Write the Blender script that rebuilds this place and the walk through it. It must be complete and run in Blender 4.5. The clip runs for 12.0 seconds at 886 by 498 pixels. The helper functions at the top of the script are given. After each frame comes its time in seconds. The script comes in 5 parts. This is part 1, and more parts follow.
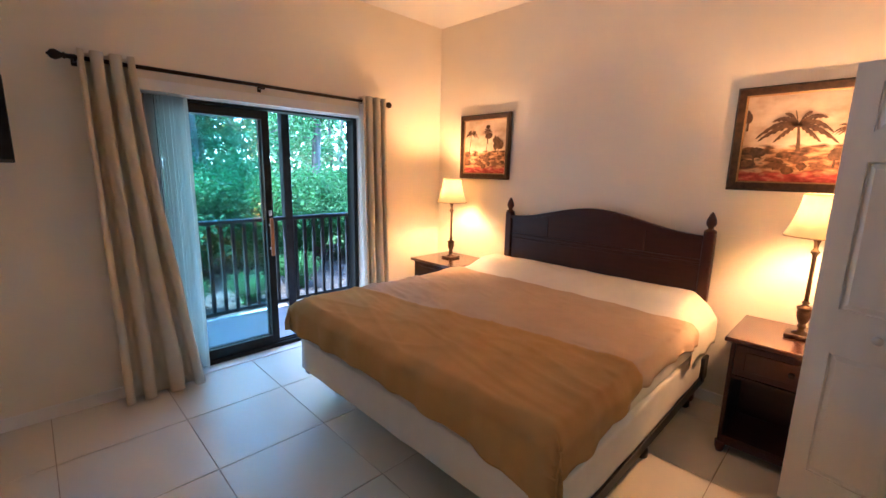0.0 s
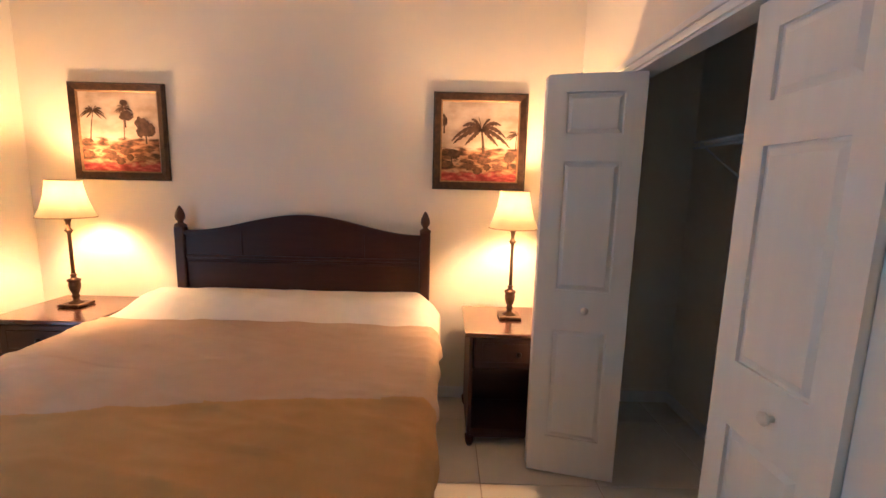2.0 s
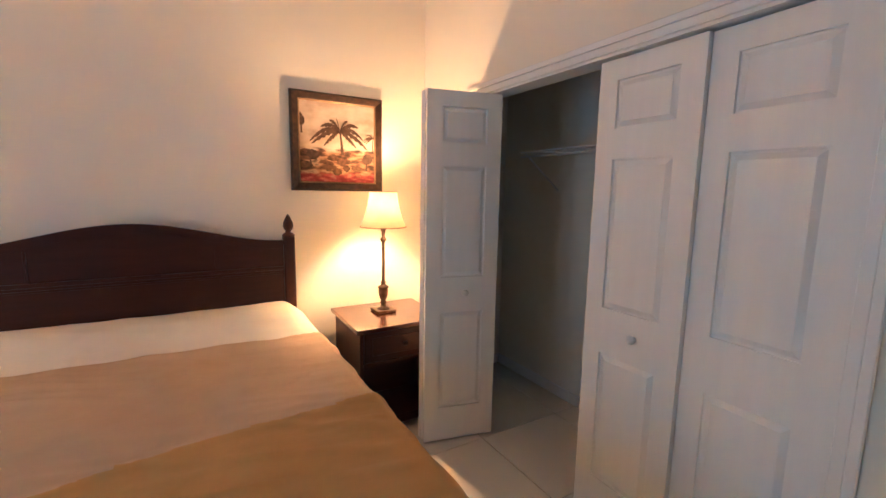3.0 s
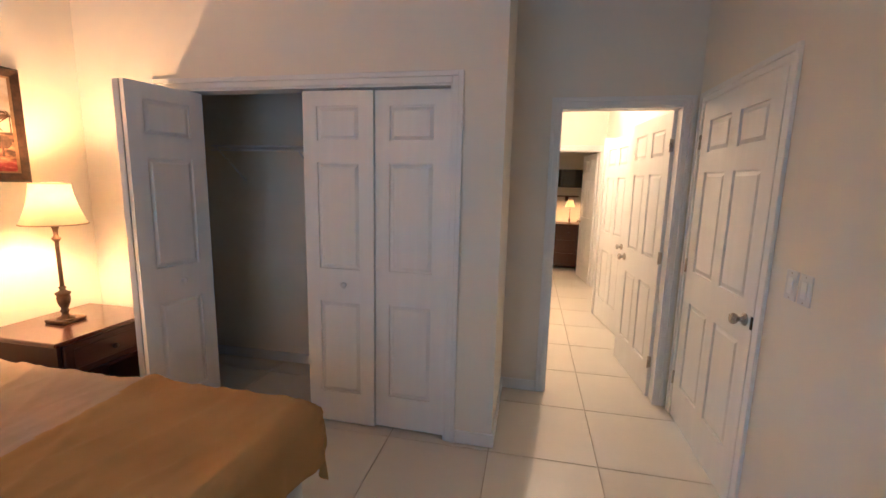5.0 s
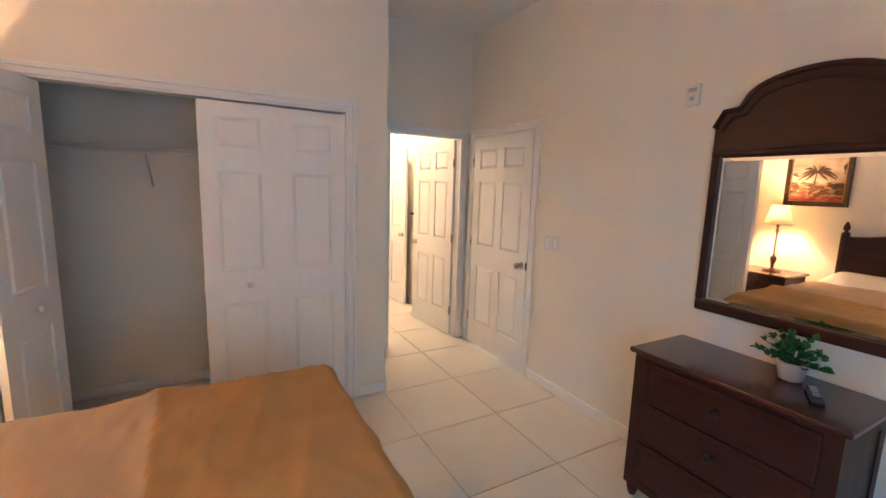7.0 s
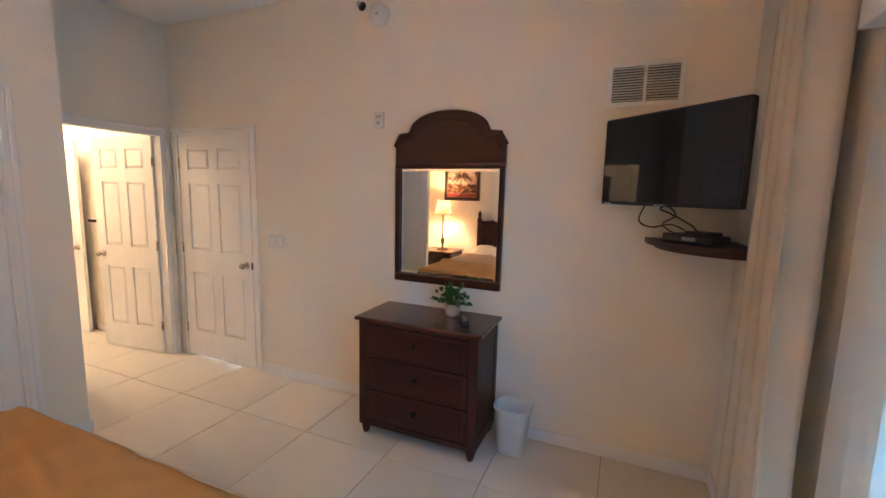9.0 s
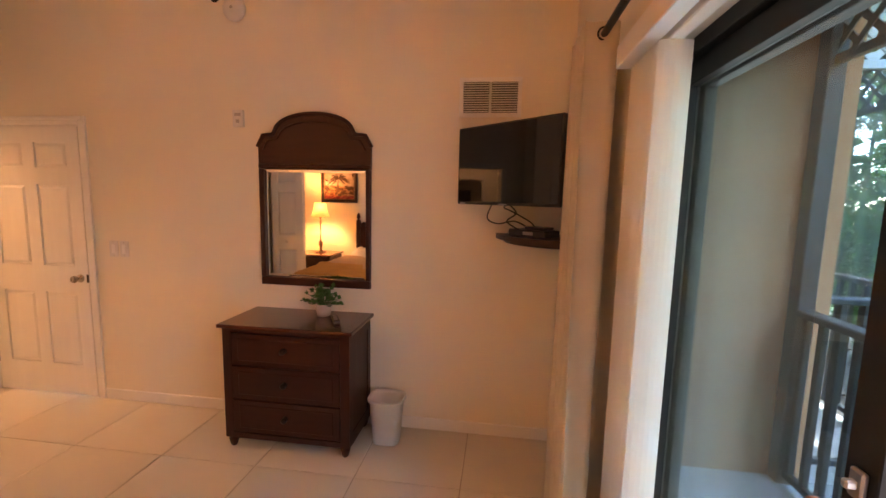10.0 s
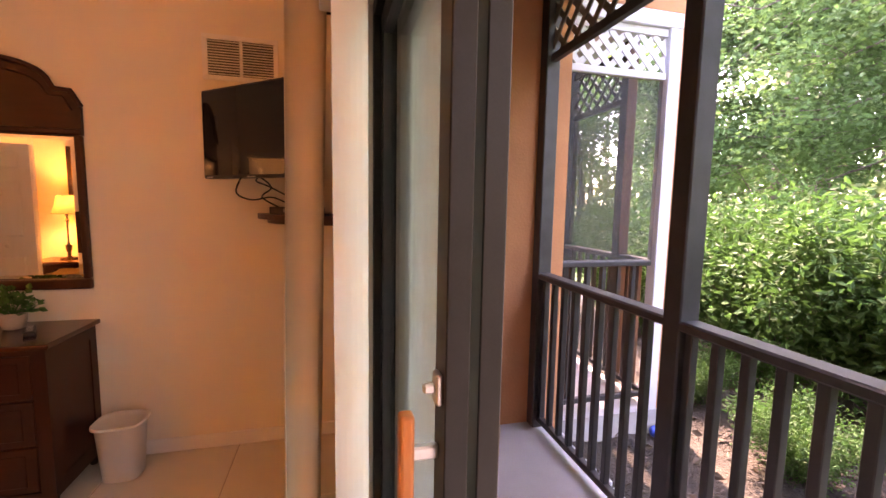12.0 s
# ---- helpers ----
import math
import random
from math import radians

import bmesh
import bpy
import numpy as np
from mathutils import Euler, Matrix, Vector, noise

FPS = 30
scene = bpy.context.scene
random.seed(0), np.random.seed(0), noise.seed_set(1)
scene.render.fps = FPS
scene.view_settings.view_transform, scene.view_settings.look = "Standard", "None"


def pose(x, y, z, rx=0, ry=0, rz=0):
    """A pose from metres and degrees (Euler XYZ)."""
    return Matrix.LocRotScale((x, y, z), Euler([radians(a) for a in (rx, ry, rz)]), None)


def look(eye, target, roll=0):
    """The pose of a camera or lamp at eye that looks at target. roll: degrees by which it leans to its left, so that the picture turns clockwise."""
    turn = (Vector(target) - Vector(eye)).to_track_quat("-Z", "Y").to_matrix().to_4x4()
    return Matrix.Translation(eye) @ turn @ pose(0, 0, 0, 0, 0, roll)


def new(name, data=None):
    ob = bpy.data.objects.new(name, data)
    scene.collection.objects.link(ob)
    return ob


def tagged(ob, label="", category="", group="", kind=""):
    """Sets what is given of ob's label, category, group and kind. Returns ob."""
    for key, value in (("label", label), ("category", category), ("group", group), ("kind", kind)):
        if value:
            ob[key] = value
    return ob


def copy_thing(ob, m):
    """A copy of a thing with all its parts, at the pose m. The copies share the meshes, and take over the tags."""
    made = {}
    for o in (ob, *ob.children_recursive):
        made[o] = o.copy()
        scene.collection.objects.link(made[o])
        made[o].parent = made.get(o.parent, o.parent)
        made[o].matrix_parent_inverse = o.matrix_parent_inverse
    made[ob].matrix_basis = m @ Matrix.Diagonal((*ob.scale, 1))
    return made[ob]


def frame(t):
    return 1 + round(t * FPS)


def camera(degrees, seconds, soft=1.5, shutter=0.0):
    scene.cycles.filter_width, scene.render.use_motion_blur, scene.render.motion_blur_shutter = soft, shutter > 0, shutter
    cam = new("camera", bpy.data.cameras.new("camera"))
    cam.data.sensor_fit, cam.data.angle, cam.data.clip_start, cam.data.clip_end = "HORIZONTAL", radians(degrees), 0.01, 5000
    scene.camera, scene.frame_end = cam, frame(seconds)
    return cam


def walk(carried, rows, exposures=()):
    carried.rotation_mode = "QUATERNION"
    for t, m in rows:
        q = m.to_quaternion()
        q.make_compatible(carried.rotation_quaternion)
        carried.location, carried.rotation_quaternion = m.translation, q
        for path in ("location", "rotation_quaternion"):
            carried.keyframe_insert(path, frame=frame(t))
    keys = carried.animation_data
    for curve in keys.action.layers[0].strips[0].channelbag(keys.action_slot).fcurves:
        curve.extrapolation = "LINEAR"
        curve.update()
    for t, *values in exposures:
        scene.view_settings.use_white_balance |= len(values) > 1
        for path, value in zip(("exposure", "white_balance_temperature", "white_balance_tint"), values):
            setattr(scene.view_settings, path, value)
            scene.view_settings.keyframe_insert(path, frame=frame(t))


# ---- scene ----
cam = camera(93.1, 12.0)
PATH = [
    (0, (3.157, 0.621, 1.546), (1.76, 2.005, 1.179), 1.2),
    (0.5, (3.012, 0.725, 1.487), (1.809, 2.288, 1.152), 1.5),
    (1, (2.902, 0.839, 1.472), (1.998, 2.595, 1.157), 1.4),
    (1.5, (2.724, 0.922, 1.485), (2.227, 2.834, 1.171), 1.3),
    (2, (2.573, 1.037, 1.486), (2.571, 3.014, 1.189), 1.4),
    (2.5, (2.258, 1.142, 1.478), (2.795, 3.048, 1.201), 1.2),
    (3, (1.967, 1.061, 1.474), (2.972, 2.769, 1.202), 1.0),
    (3.2, (1.82, 1.019, 1.496), (3.022, 2.592, 1.214), 1.1),
    (4.8, (1.24, 0.96, 1.518), (3.139, 1.5, 1.202), 1.0),
    (5, (1.178, 1.005, 1.516), (3.113, 1.402, 1.203), 1.3),
    (5.5, (1.015, 1.273, 1.517), (2.989, 1.313, 1.204), 1.6),
    (6, (0.784, 1.602, 1.533), (2.738, 1.295, 1.234), 1.8),
    (6.5, (0.643, 1.945, 1.546), (2.513, 1.302, 1.25), 1.9),
    (7, (0.59, 2.249, 1.554), (2.322, 1.292, 1.26), 1.8),
    (7.2, (0.569, 2.322, 1.562), (2.231, 1.25, 1.262), 1.7),
    (8.8, (0.417, 2.576, 1.581), (1.298, 0.801, 1.309), 1.5),
    (9, (0.372, 2.599, 1.578), (1.149, 0.775, 1.314), 1.4),
    (9.5, (0.297, 2.637, 1.586), (0.809, 0.721, 1.327), 1.3),
    (10, (0.227, 2.678, 1.572), (0.492, 0.71, 1.332), 1.3),
    (10.5, (0.147, 2.704, 1.562), (0.199, 0.718, 1.333), 1.3),
    (11, (0.084, 2.73, 1.557), (-0.06, 0.748, 1.331), 1.2),
    (11.5, (-0.013, 2.718, 1.512), (-0.331, 0.755, 1.293), 1.1),
    (12, (-0.167, 2.577, 1.424), (-0.666, 0.651, 1.217), 1.0),
]
walk(cam, [(t, look(e, g, r)) for t, e, g, r in PATH],
     exposures=[(0, 5.35, 4600, 7), (1.0, 5.15, 4600, 8), (1.5, 5.2, 4550, 7), (2.5, 5.5, 4180, 0), (3.1, 5.55, 4180, 0), (4.8, 5.3, 4200, 2), (7.2, 5.7, 4320, 1),
                (9.0, 5.65, 4360, 1), (9.5, 5.55, 5800, 16), (11.0, 5.55, 8500, 39), (12.0, 5.5, 9700, 48)])

# ---- world and light ----
world = bpy.data.worlds.new("sky")
scene.world = world
world.use_nodes = True
wn = world.node_tree
sky = wn.nodes.new("ShaderNodeTexSky")
sky.sky_type = "NISHITA"
sky.sun_disc = False
sky.ozone_density = 4.0
sky.sun_elevation = radians(57)
sky.sun_rotation = radians(198)
wn.nodes["Background"].inputs["Strength"].default_value = 0.125
wn.links.new(sky.outputs["Color"], wn.nodes["Background"].inputs["Color"])

sun_data = bpy.data.lights.new("sun", "SUN")
sun_data.energy, sun_data.angle, sun_data.color = 0.95, radians(0.6), (1.0, 0.985, 0.965)
sun = new("sun", sun_data)
sun.matrix_world = look((-3.0, -9.0, 14.8), (0, 0, 0))

LAMP_SITES = ((2.99, 3.555, 0.692), (0.285, 3.575, 0.692))
WARM = (1.0, 0.375, 0.088)


def bulb(name, place, watts, radius, color=WARM):
    data = bpy.data.lights.new(name, "POINT")
    data.energy, data.shadow_soft_size, data.color = watts, radius, color
    ob = new(name, data)
    ob.location = place
    return ob


for px, py, pz in LAMP_SITES:
    bulb("lamp_bulb", (px, py, pz + 0.708), 1.22, 0.030)
# hall fixture is out of view, assumed from how bright the hall is
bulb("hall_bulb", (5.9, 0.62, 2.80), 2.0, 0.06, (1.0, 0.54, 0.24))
bulb("far_lamp_bulb", (9.12, 0.30, 1.13), 0.45, 0.03)

# added area lamp in the sliding door opening, boosts the sky's light indoors
portal_data = bpy.data.lights.new("door_sky_fill", "AREA")
portal_data.shape, portal_data.size, portal_data.size_y = "RECTANGLE", 1.62, 1.90
portal_data.energy, portal_data.color = 0.36, (1.0, 0.98, 0.96)
portal = new("door_sky_fill", portal_data)
portal.matrix_world = look((-0.415, 1.97, 1.0), (3.0, 1.97, 1.0))

# ---- materials ----


def surface(name, a, b, scale=8.0, rough=0.6, bump=0.1, fine=120.0, metal=0.0, stretch=(1, 1, 1), vary=0.0, coat=0.0, distance=0.002, spec=0.5):
    """Two colours mixed by coarse noise, fine grain in roughness and relief, on object coordinates in metres."""
    m = bpy.data.materials.new(name)
    m.use_nodes = True
    nt = m.node_tree
    p = nt.nodes["Principled BSDF"]
    tc = nt.nodes.new("ShaderNodeTexCoord")
    mp = nt.nodes.new("ShaderNodeMapping")
    mp.inputs["Scale"].default_value = stretch
    nt.links.new(tc.outputs["Object"], mp.inputs["Vector"])
    n1 = nt.nodes.new("ShaderNodeTexNoise")
    n1.inputs["Scale"].default_value, n1.inputs["Detail"].default_value = scale, 6
    n2 = nt.nodes.new("ShaderNodeTexNoise")
    n2.inputs["Scale"].default_value, n2.inputs["Detail"].default_value = fine, 4
    for n in (n1, n2):
        nt.links.new(mp.outputs["Vector"], n.inputs["Vector"])
    ramp = nt.nodes.new("ShaderNodeValToRGB")
    ramp.color_ramp.elements[0].position, ramp.color_ramp.elements[1].position = 0.3, 0.7
    ramp.color_ramp.elements[0].color, ramp.color_ramp.elements[1].color = (*a, 1), (*b, 1)
    mix = nt.nodes.new("ShaderNodeMath")
    mix.operation = "MULTIPLY_ADD"
    nt.links.new(n2.outputs["Fac"], mix.inputs[0])
    mix.inputs[1].default_value = 0.3
    off = nt.nodes.new("ShaderNodeMath")
    off.operation = "SUBTRACT"
    nt.links.new(n1.outputs["Fac"], off.inputs[0])
    off.inputs[1].default_value = 0.15
    nt.links.new(off.outputs[0], mix.inputs[2])
    nt.links.new(mix.outputs[0], ramp.inputs["Fac"])
    last = ramp.outputs["Color"]
    if vary:
        oi = nt.nodes.new("ShaderNodeObjectInfo")
        mr = nt.nodes.new("ShaderNodeMapRange")
        mr.inputs["To Min"].default_value, mr.inputs["To Max"].default_value = 1 - vary, 1 + vary
        nt.links.new(oi.outputs["Random"], mr.inputs["Value"])
        far = nt.nodes.new("ShaderNodeMath")
        far.operation = "MULTIPLY"
        far.inputs[1].default_value = 90.0
        nt.links.new(oi.outputs["Random"], far.inputs[0])
        nt.links.new(far.outputs[0], mp.inputs["Location"])
        hs = nt.nodes.new("ShaderNodeHueSaturation")
        nt.links.new(mr.outputs["Result"], hs.inputs["Value"])
        nt.links.new(last, hs.inputs["Color"])
        last = hs.outputs["Color"]
    nt.links.new(last, p.inputs["Base Color"])
    rr = nt.nodes.new("ShaderNodeMapRange")
    rr.inputs["To Min"].default_value, rr.inputs["To Max"].default_value = max(0.02, rough - 0.08), min(1, rough + 0.08)
    nt.links.new(n1.outputs["Fac"], rr.inputs["Value"])
    nt.links.new(rr.outputs["Result"], p.inputs["Roughness"])
    p.inputs["Metallic"].default_value = metal
    p.inputs["Specular IOR Level"].default_value = spec
    p.inputs["Coat Weight"].default_value = coat
    p.inputs["Coat Roughness"].default_value = 0.15 if coat < 1 else 0.03
    if bump:
        bn = nt.nodes.new("ShaderNodeBump")
        bn.inputs["Strength"].default_value, bn.inputs["Distance"].default_value = bump, distance
        nt.links.new(n2.outputs["Fac"], bn.inputs["Height"])
        nt.links.new(bn.outputs["Normal"], p.inputs["Normal"])
    return m


def translucent(name, a, b, scale, share, rough=0.8, fine=300.0, island=False):
    """Thin cloth or leaf: part of the light passes through."""
    m = surface(name, a, b, scale, rough, 0.15, fine)
    nt = m.node_tree
    p = nt.nodes["Principled BSDF"]
    out = nt.nodes["Material Output"]
    tr = nt.nodes.new("ShaderNodeBsdfTranslucent")
    src = p.inputs["Base Color"].links[0].from_socket
    if island:
        geo = nt.nodes.new("ShaderNodeNewGeometry")
        mr = nt.nodes.new("ShaderNodeMapRange")
        mr.inputs["To Min"].default_value, mr.inputs["To Max"].default_value = 0.72, 1.28
        nt.links.new(geo.outputs["Random Per Island"], mr.inputs["Value"])
        hs = nt.nodes.new("ShaderNodeHueSaturation")
        nt.links.new(mr.outputs["Result"], hs.inputs["Value"])
        nt.links.new(src, hs.inputs["Color"])
        src = hs.outputs["Color"]
        nt.links.new(src, p.inputs["Base Color"])
    nt.links.new(src, tr.inputs["Color"])
    mx = nt.nodes.new("ShaderNodeMixShader")
    mx.inputs["Fac"].default_value = share
    nt.links.new(p.outputs["BSDF"], mx.inputs[1])
    nt.links.new(tr.outputs["BSDF"], mx.inputs[2])
    nt.links.new(mx.outputs["Shader"], out.inputs["Surface"])
    return m


def glowing(name, color, strength):
    m = bpy.data.materials.new(name)
    m.use_nodes = True
    p = m.node_tree.nodes["Principled BSDF"]
    p.inputs["Base Color"].default_value = (*color, 1)
    p.inputs["Emission Color"].default_value = (*color, 1)
    p.inputs["Emission Strength"].default_value = strength
    return m


def window_glass():
    m = bpy.data.materials.new("window_glass")
    m.use_nodes = True
    nt = m.node_tree
    out = nt.nodes["Material Output"]
    tr = nt.nodes.new("ShaderNodeBsdfTransparent")
    tr.inputs["Color"].default_value = (0.86, 0.955, 0.96, 1)
    gl = nt.nodes.new("ShaderNodeBsdfGlossy")
    gl.inputs["Roughness"].default_value = 0.01
    lw = nt.nodes.new("ShaderNodeLayerWeight")
    lw.inputs["Blend"].default_value = 0.5
    pw = nt.nodes.new("ShaderNodeMath")
    pw.operation = "POWER"
    pw.inputs[1].default_value = 4.0
    nt.links.new(lw.outputs["Facing"], pw.inputs[0])
    fr = nt.nodes.new("ShaderNodeMath")
    fr.operation = "MULTIPLY_ADD"
    fr.inputs[1].default_value, fr.inputs[2].default_value = 0.75, 0.035
    nt.links.new(pw.outputs[0], fr.inputs[0])
    mx = nt.nodes.new("ShaderNodeMixShader")
    nt.links.new(fr.outputs[0], mx.inputs["Fac"])
    nt.links.new(tr.outputs["BSDF"], mx.inputs[1])
    nt.links.new(gl.outputs["BSDF"], mx.inputs[2])
    nt.links.new(mx.outputs["Shader"], out.inputs["Surface"])
    return m


def insect_screen():
    """Fine dark mesh: most light passes, the rest meets grey wire."""
    m = bpy.data.materials.new("insect_screen")
    m.use_nodes = True
    nt = m.node_tree
    p = nt.nodes["Principled BSDF"]
    p.inputs["Base Color"].default_value = (0.05, 0.055, 0.06, 1)
    p.inputs["Roughness"].default_value = 0.6
    tr = nt.nodes.new("ShaderNodeBsdfTransparent")
    mx = nt.nodes.new("ShaderNodeMixShader")
    mx.inputs["Fac"].default_value = 0.30
    nt.links.new(tr.outputs["BSDF"], mx.inputs[1])
    nt.links.new(p.outputs["BSDF"], mx.inputs[2])
    nt.links.new(mx.outputs["Shader"], nt.nodes["Material Output"].inputs["Surface"])
    return m


def silver_mirror():
    m = bpy.data.materials.new("mirror_silver")
    m.use_nodes = True
    p = m.node_tree.nodes["Principled BSDF"]
    p.inputs["Base Color"].default_value = (0.86, 0.87, 0.86, 1)
    p.inputs["Metallic"].default_value, p.inputs["Roughness"].default_value = 1.0, 0.015
    return m


WALL = surface("wall_paint", (0.82, 0.765, 0.655), (0.85, 0.795, 0.685), 1.6, 0.62, 0.25, 220, distance=0.0012)
CEIL = surface("ceiling_paint", (0.84, 0.82, 0.78), (0.87, 0.85, 0.81), 2.0, 0.8, 0.4, 90, distance=0.003)
TRIM = surface("white_trim_paint", (0.82, 0.81, 0.79), (0.86, 0.85, 0.83), 3.0, 0.38, 0.06, 180)
DOOR = surface("white_door_paint", (0.83, 0.82, 0.80), (0.87, 0.86, 0.84), 3.0, 0.42, 0.04, 90, stretch=(6, 6, 0.6))
TILE = surface("cream_tile", (0.665, 0.615, 0.525), (0.695, 0.645, 0.555), 2.2, 0.32, 0.02, 40, vary=0.035, spec=0.45)
GROUT = surface("grout", (0.38, 0.31, 0.24), (0.46, 0.38, 0.30), 20, 0.9, 0.3, 200)
DARKWOOD = surface("dark_mahogany", (0.033, 0.0085, 0.0045), (0.048, 0.0122, 0.0058), 4.0, 0.38, 0.08, 60, stretch=(1, 8, 8), coat=0.06, spec=0.35)
DARKWOOD_V = surface("dark_mahogany_upright", (0.033, 0.0085, 0.0045), (0.048, 0.0122, 0.0058), 4.0, 0.38, 0.08, 60, stretch=(8, 8, 1), coat=0.06, spec=0.35)
REDWOOD = surface("polished_mahogany_top", (0.058, 0.0155, 0.0078), (0.078, 0.021, 0.0098), 3.0, 0.24, 0.02, 60, stretch=(1, 8, 8), coat=0.5)
BRONZE = surface("oil_rubbed_bronze", (0.020, 0.014, 0.010), (0.045, 0.03, 0.02), 30, 0.38, 0.05, 200, metal=0.7)
ANTIQUE = surface("antique_bronze", (0.09, 0.055, 0.032), (0.20, 0.13, 0.075), 25, 0.36, 0.06, 200, metal=0.8)
NICKEL = surface("satin_nickel", (0.42, 0.38, 0.33), (0.55, 0.50, 0.44), 20, 0.28, 0.03, 300, metal=1.0)
STEEL = surface("steel", (0.5, 0.5, 0.5), (0.62, 0.62, 0.62), 20, 0.3, 0.03, 300, metal=1.0)
BLACKMETAL = surface("black_bed_frame_metal", (0.015, 0.014, 0.013), (0.035, 0.032, 0.03), 20, 0.5, 0.1, 200, metal=0.4)
ALU = surface("dark_bronze_aluminium", (0.008, 0.008, 0.008), (0.014, 0.0135, 0.013), 10, 0.42, 0.05, 250, spec=0.25)
RAILPAINT = surface("dark_brown_rail_paint", (0.022, 0.022, 0.023), (0.038, 0.038, 0.040), 12, 0.42, 0.1, 160)
ORANGE = surface("orange_stucco", (0.47, 0.19, 0.085), (0.55, 0.23, 0.105), 4, 0.85, 0.6, 70, distance=0.004)
CONCRETE = surface("painted_concrete", (0.38, 0.36, 0.34), (0.46, 0.44, 0.42), 3, 0.75, 0.3, 120)
WHITEOUT = surface("white_exterior_paint", (0.56, 0.58, 0.61), (0.66, 0.68, 0.71), 5, 0.5, 0.15, 150)
BLANKET = surface("tan_fleece", (0.49, 0.35, 0.22), (0.55, 0.40, 0.26), 5, 0.95, 0.5, 500, spec=0.1, distance=0.003)
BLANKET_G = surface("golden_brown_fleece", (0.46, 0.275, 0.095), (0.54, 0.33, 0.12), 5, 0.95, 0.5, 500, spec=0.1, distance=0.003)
SHEET = surface("cream_sheet", (0.72, 0.66, 0.56), (0.78, 0.72, 0.62), 6, 0.9, 0.4, 400, spec=0.15)
BOXCLOTH = surface("white_box_spring_cloth", (0.70, 0.67, 0.62), (0.76, 0.73, 0.68), 6, 0.9, 0.4, 300, spec=0.15)
CURTAIN = translucent("beige_curtain_cloth", (0.70, 0.62, 0.48), (0.76, 0.68, 0.54), 6, 0.22)
VANE = translucent("ivory_blind_vane", (0.80, 0.80, 0.76), (0.85, 0.85, 0.81), 4, 0.2, 0.6)
SHADE = translucent("cream_lamp_shade_cloth", (0.62, 0.52, 0.27), (0.70, 0.60, 0.33), 10, 0.04)
SHADETRIM = surface("tan_shade_trim", (0.30, 0.21, 0.11), (0.38, 0.27, 0.15), 20, 0.8, 0.2, 200)
BULB = glowing("glowing_bulb", (1.0, 0.58, 0.25), 7.0)
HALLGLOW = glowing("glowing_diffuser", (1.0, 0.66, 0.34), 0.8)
SCREEN = surface("black_tv_screen", (0.004, 0.004, 0.005), (0.006, 0.006, 0.007), 3, 0.10, 0.0, 100, coat=1.0, spec=0.05)
BLACKPLASTIC = surface("black_plastic", (0.012, 0.012, 0.013), (0.022, 0.022, 0.023), 20, 0.4, 0.1, 300)
GREYMARK = surface("grey_mark", (0.40, 0.39, 0.37), (0.46, 0.45, 0.43), 20, 0.5, 0.0)
WHITEPLASTIC = surface("white_plastic", (0.70, 0.69, 0.67), (0.76, 0.75, 0.73), 10, 0.4, 0.05, 300)
VENTDARK = surface("shadowed_duct", (0.10, 0.085, 0.07), (0.14, 0.12, 0.10), 10, 0.9, 0.1)
WIRE = surface("white_coated_wire", (0.72, 0.71, 0.70), (0.78, 0.77, 0.76), 10, 0.35, 0.0)
GOLDFRAME = surface("antique_brown_gold_frame", (0.020, 0.009, 0.0045), (0.060, 0.029, 0.012), 30, 0.4, 0.5, 90, metal=0.2, distance=0.004)
GILT = surface("dull_gilt_edge", (0.22, 0.13, 0.05), (0.32, 0.20, 0.08), 40, 0.45, 0.3, 120, metal=0.4)
GLASS = window_glass()
SCREENING = insect_screen()
MIRROR = silver_mirror()
ORANGEWOOD = surface("orange_wood_handle", (0.42, 0.13, 0.03), (0.52, 0.18, 0.05), 12, 0.4, 0.1, 100, stretch=(6, 6, 1))
POT = surface("pale_clay_pot", (0.42, 0.36, 0.30), (0.50, 0.44, 0.37), 20, 0.6, 0.3, 120)
PLANTLEAF = translucent("houseplant_leaf", (0.035, 0.12, 0.025), (0.08, 0.22, 0.05), 12, 0.25, 0.5, island=True)
LEAF_H = translucent("hedge_leaf", (0.032, 0.100, 0.022), (0.066, 0.170, 0.038), 0.8, 0.45, 0.65, island=True)
LEAF_T = translucent("tree_leaf", (0.042, 0.105, 0.034), (0.085, 0.180, 0.055), 0.35, 0.48, 0.75, island=True)
# Paler than the near tree leaves: distance haze is in the colour
LEAF_F = translucent("hazy_far_leaf", (0.09, 0.13, 0.055), (0.16, 0.21, 0.09), 0.2, 0.45, 0.6, island=True)
BARK = surface("grey_brown_bark", (0.05, 0.042, 0.036), (0.14, 0.12, 0.10), 4, 0.95, 1.0, 25, stretch=(3, 3, 0.6), distance=0.02)
MULCH = surface("mulch_and_leaf_litter", (0.022, 0.017, 0.013), (0.065, 0.048, 0.035), 6, 0.95, 1.0, 45, distance=0.03)
LAWN = surface("lawn_ground", (0.05, 0.11, 0.025), (0.10, 0.18, 0.045), 0.7, 0.95, 1.0, 30, distance=0.03)
LITTER = surface("dry_leaf", (0.07, 0.047, 0.03), (0.14, 0.10, 0.065), 3, 0.9, 0.2, 60)
BLUE = surface("blue_plastic", (0.02, 0.08, 0.45), (0.03, 0.10, 0.5), 10, 0.4, 0.0)
SKYWARD = surface("roof_shingle", (0.10, 0.09, 0.085), (0.16, 0.15, 0.14), 6, 0.95, 0.6, 60)

# ---- mesh helpers ----


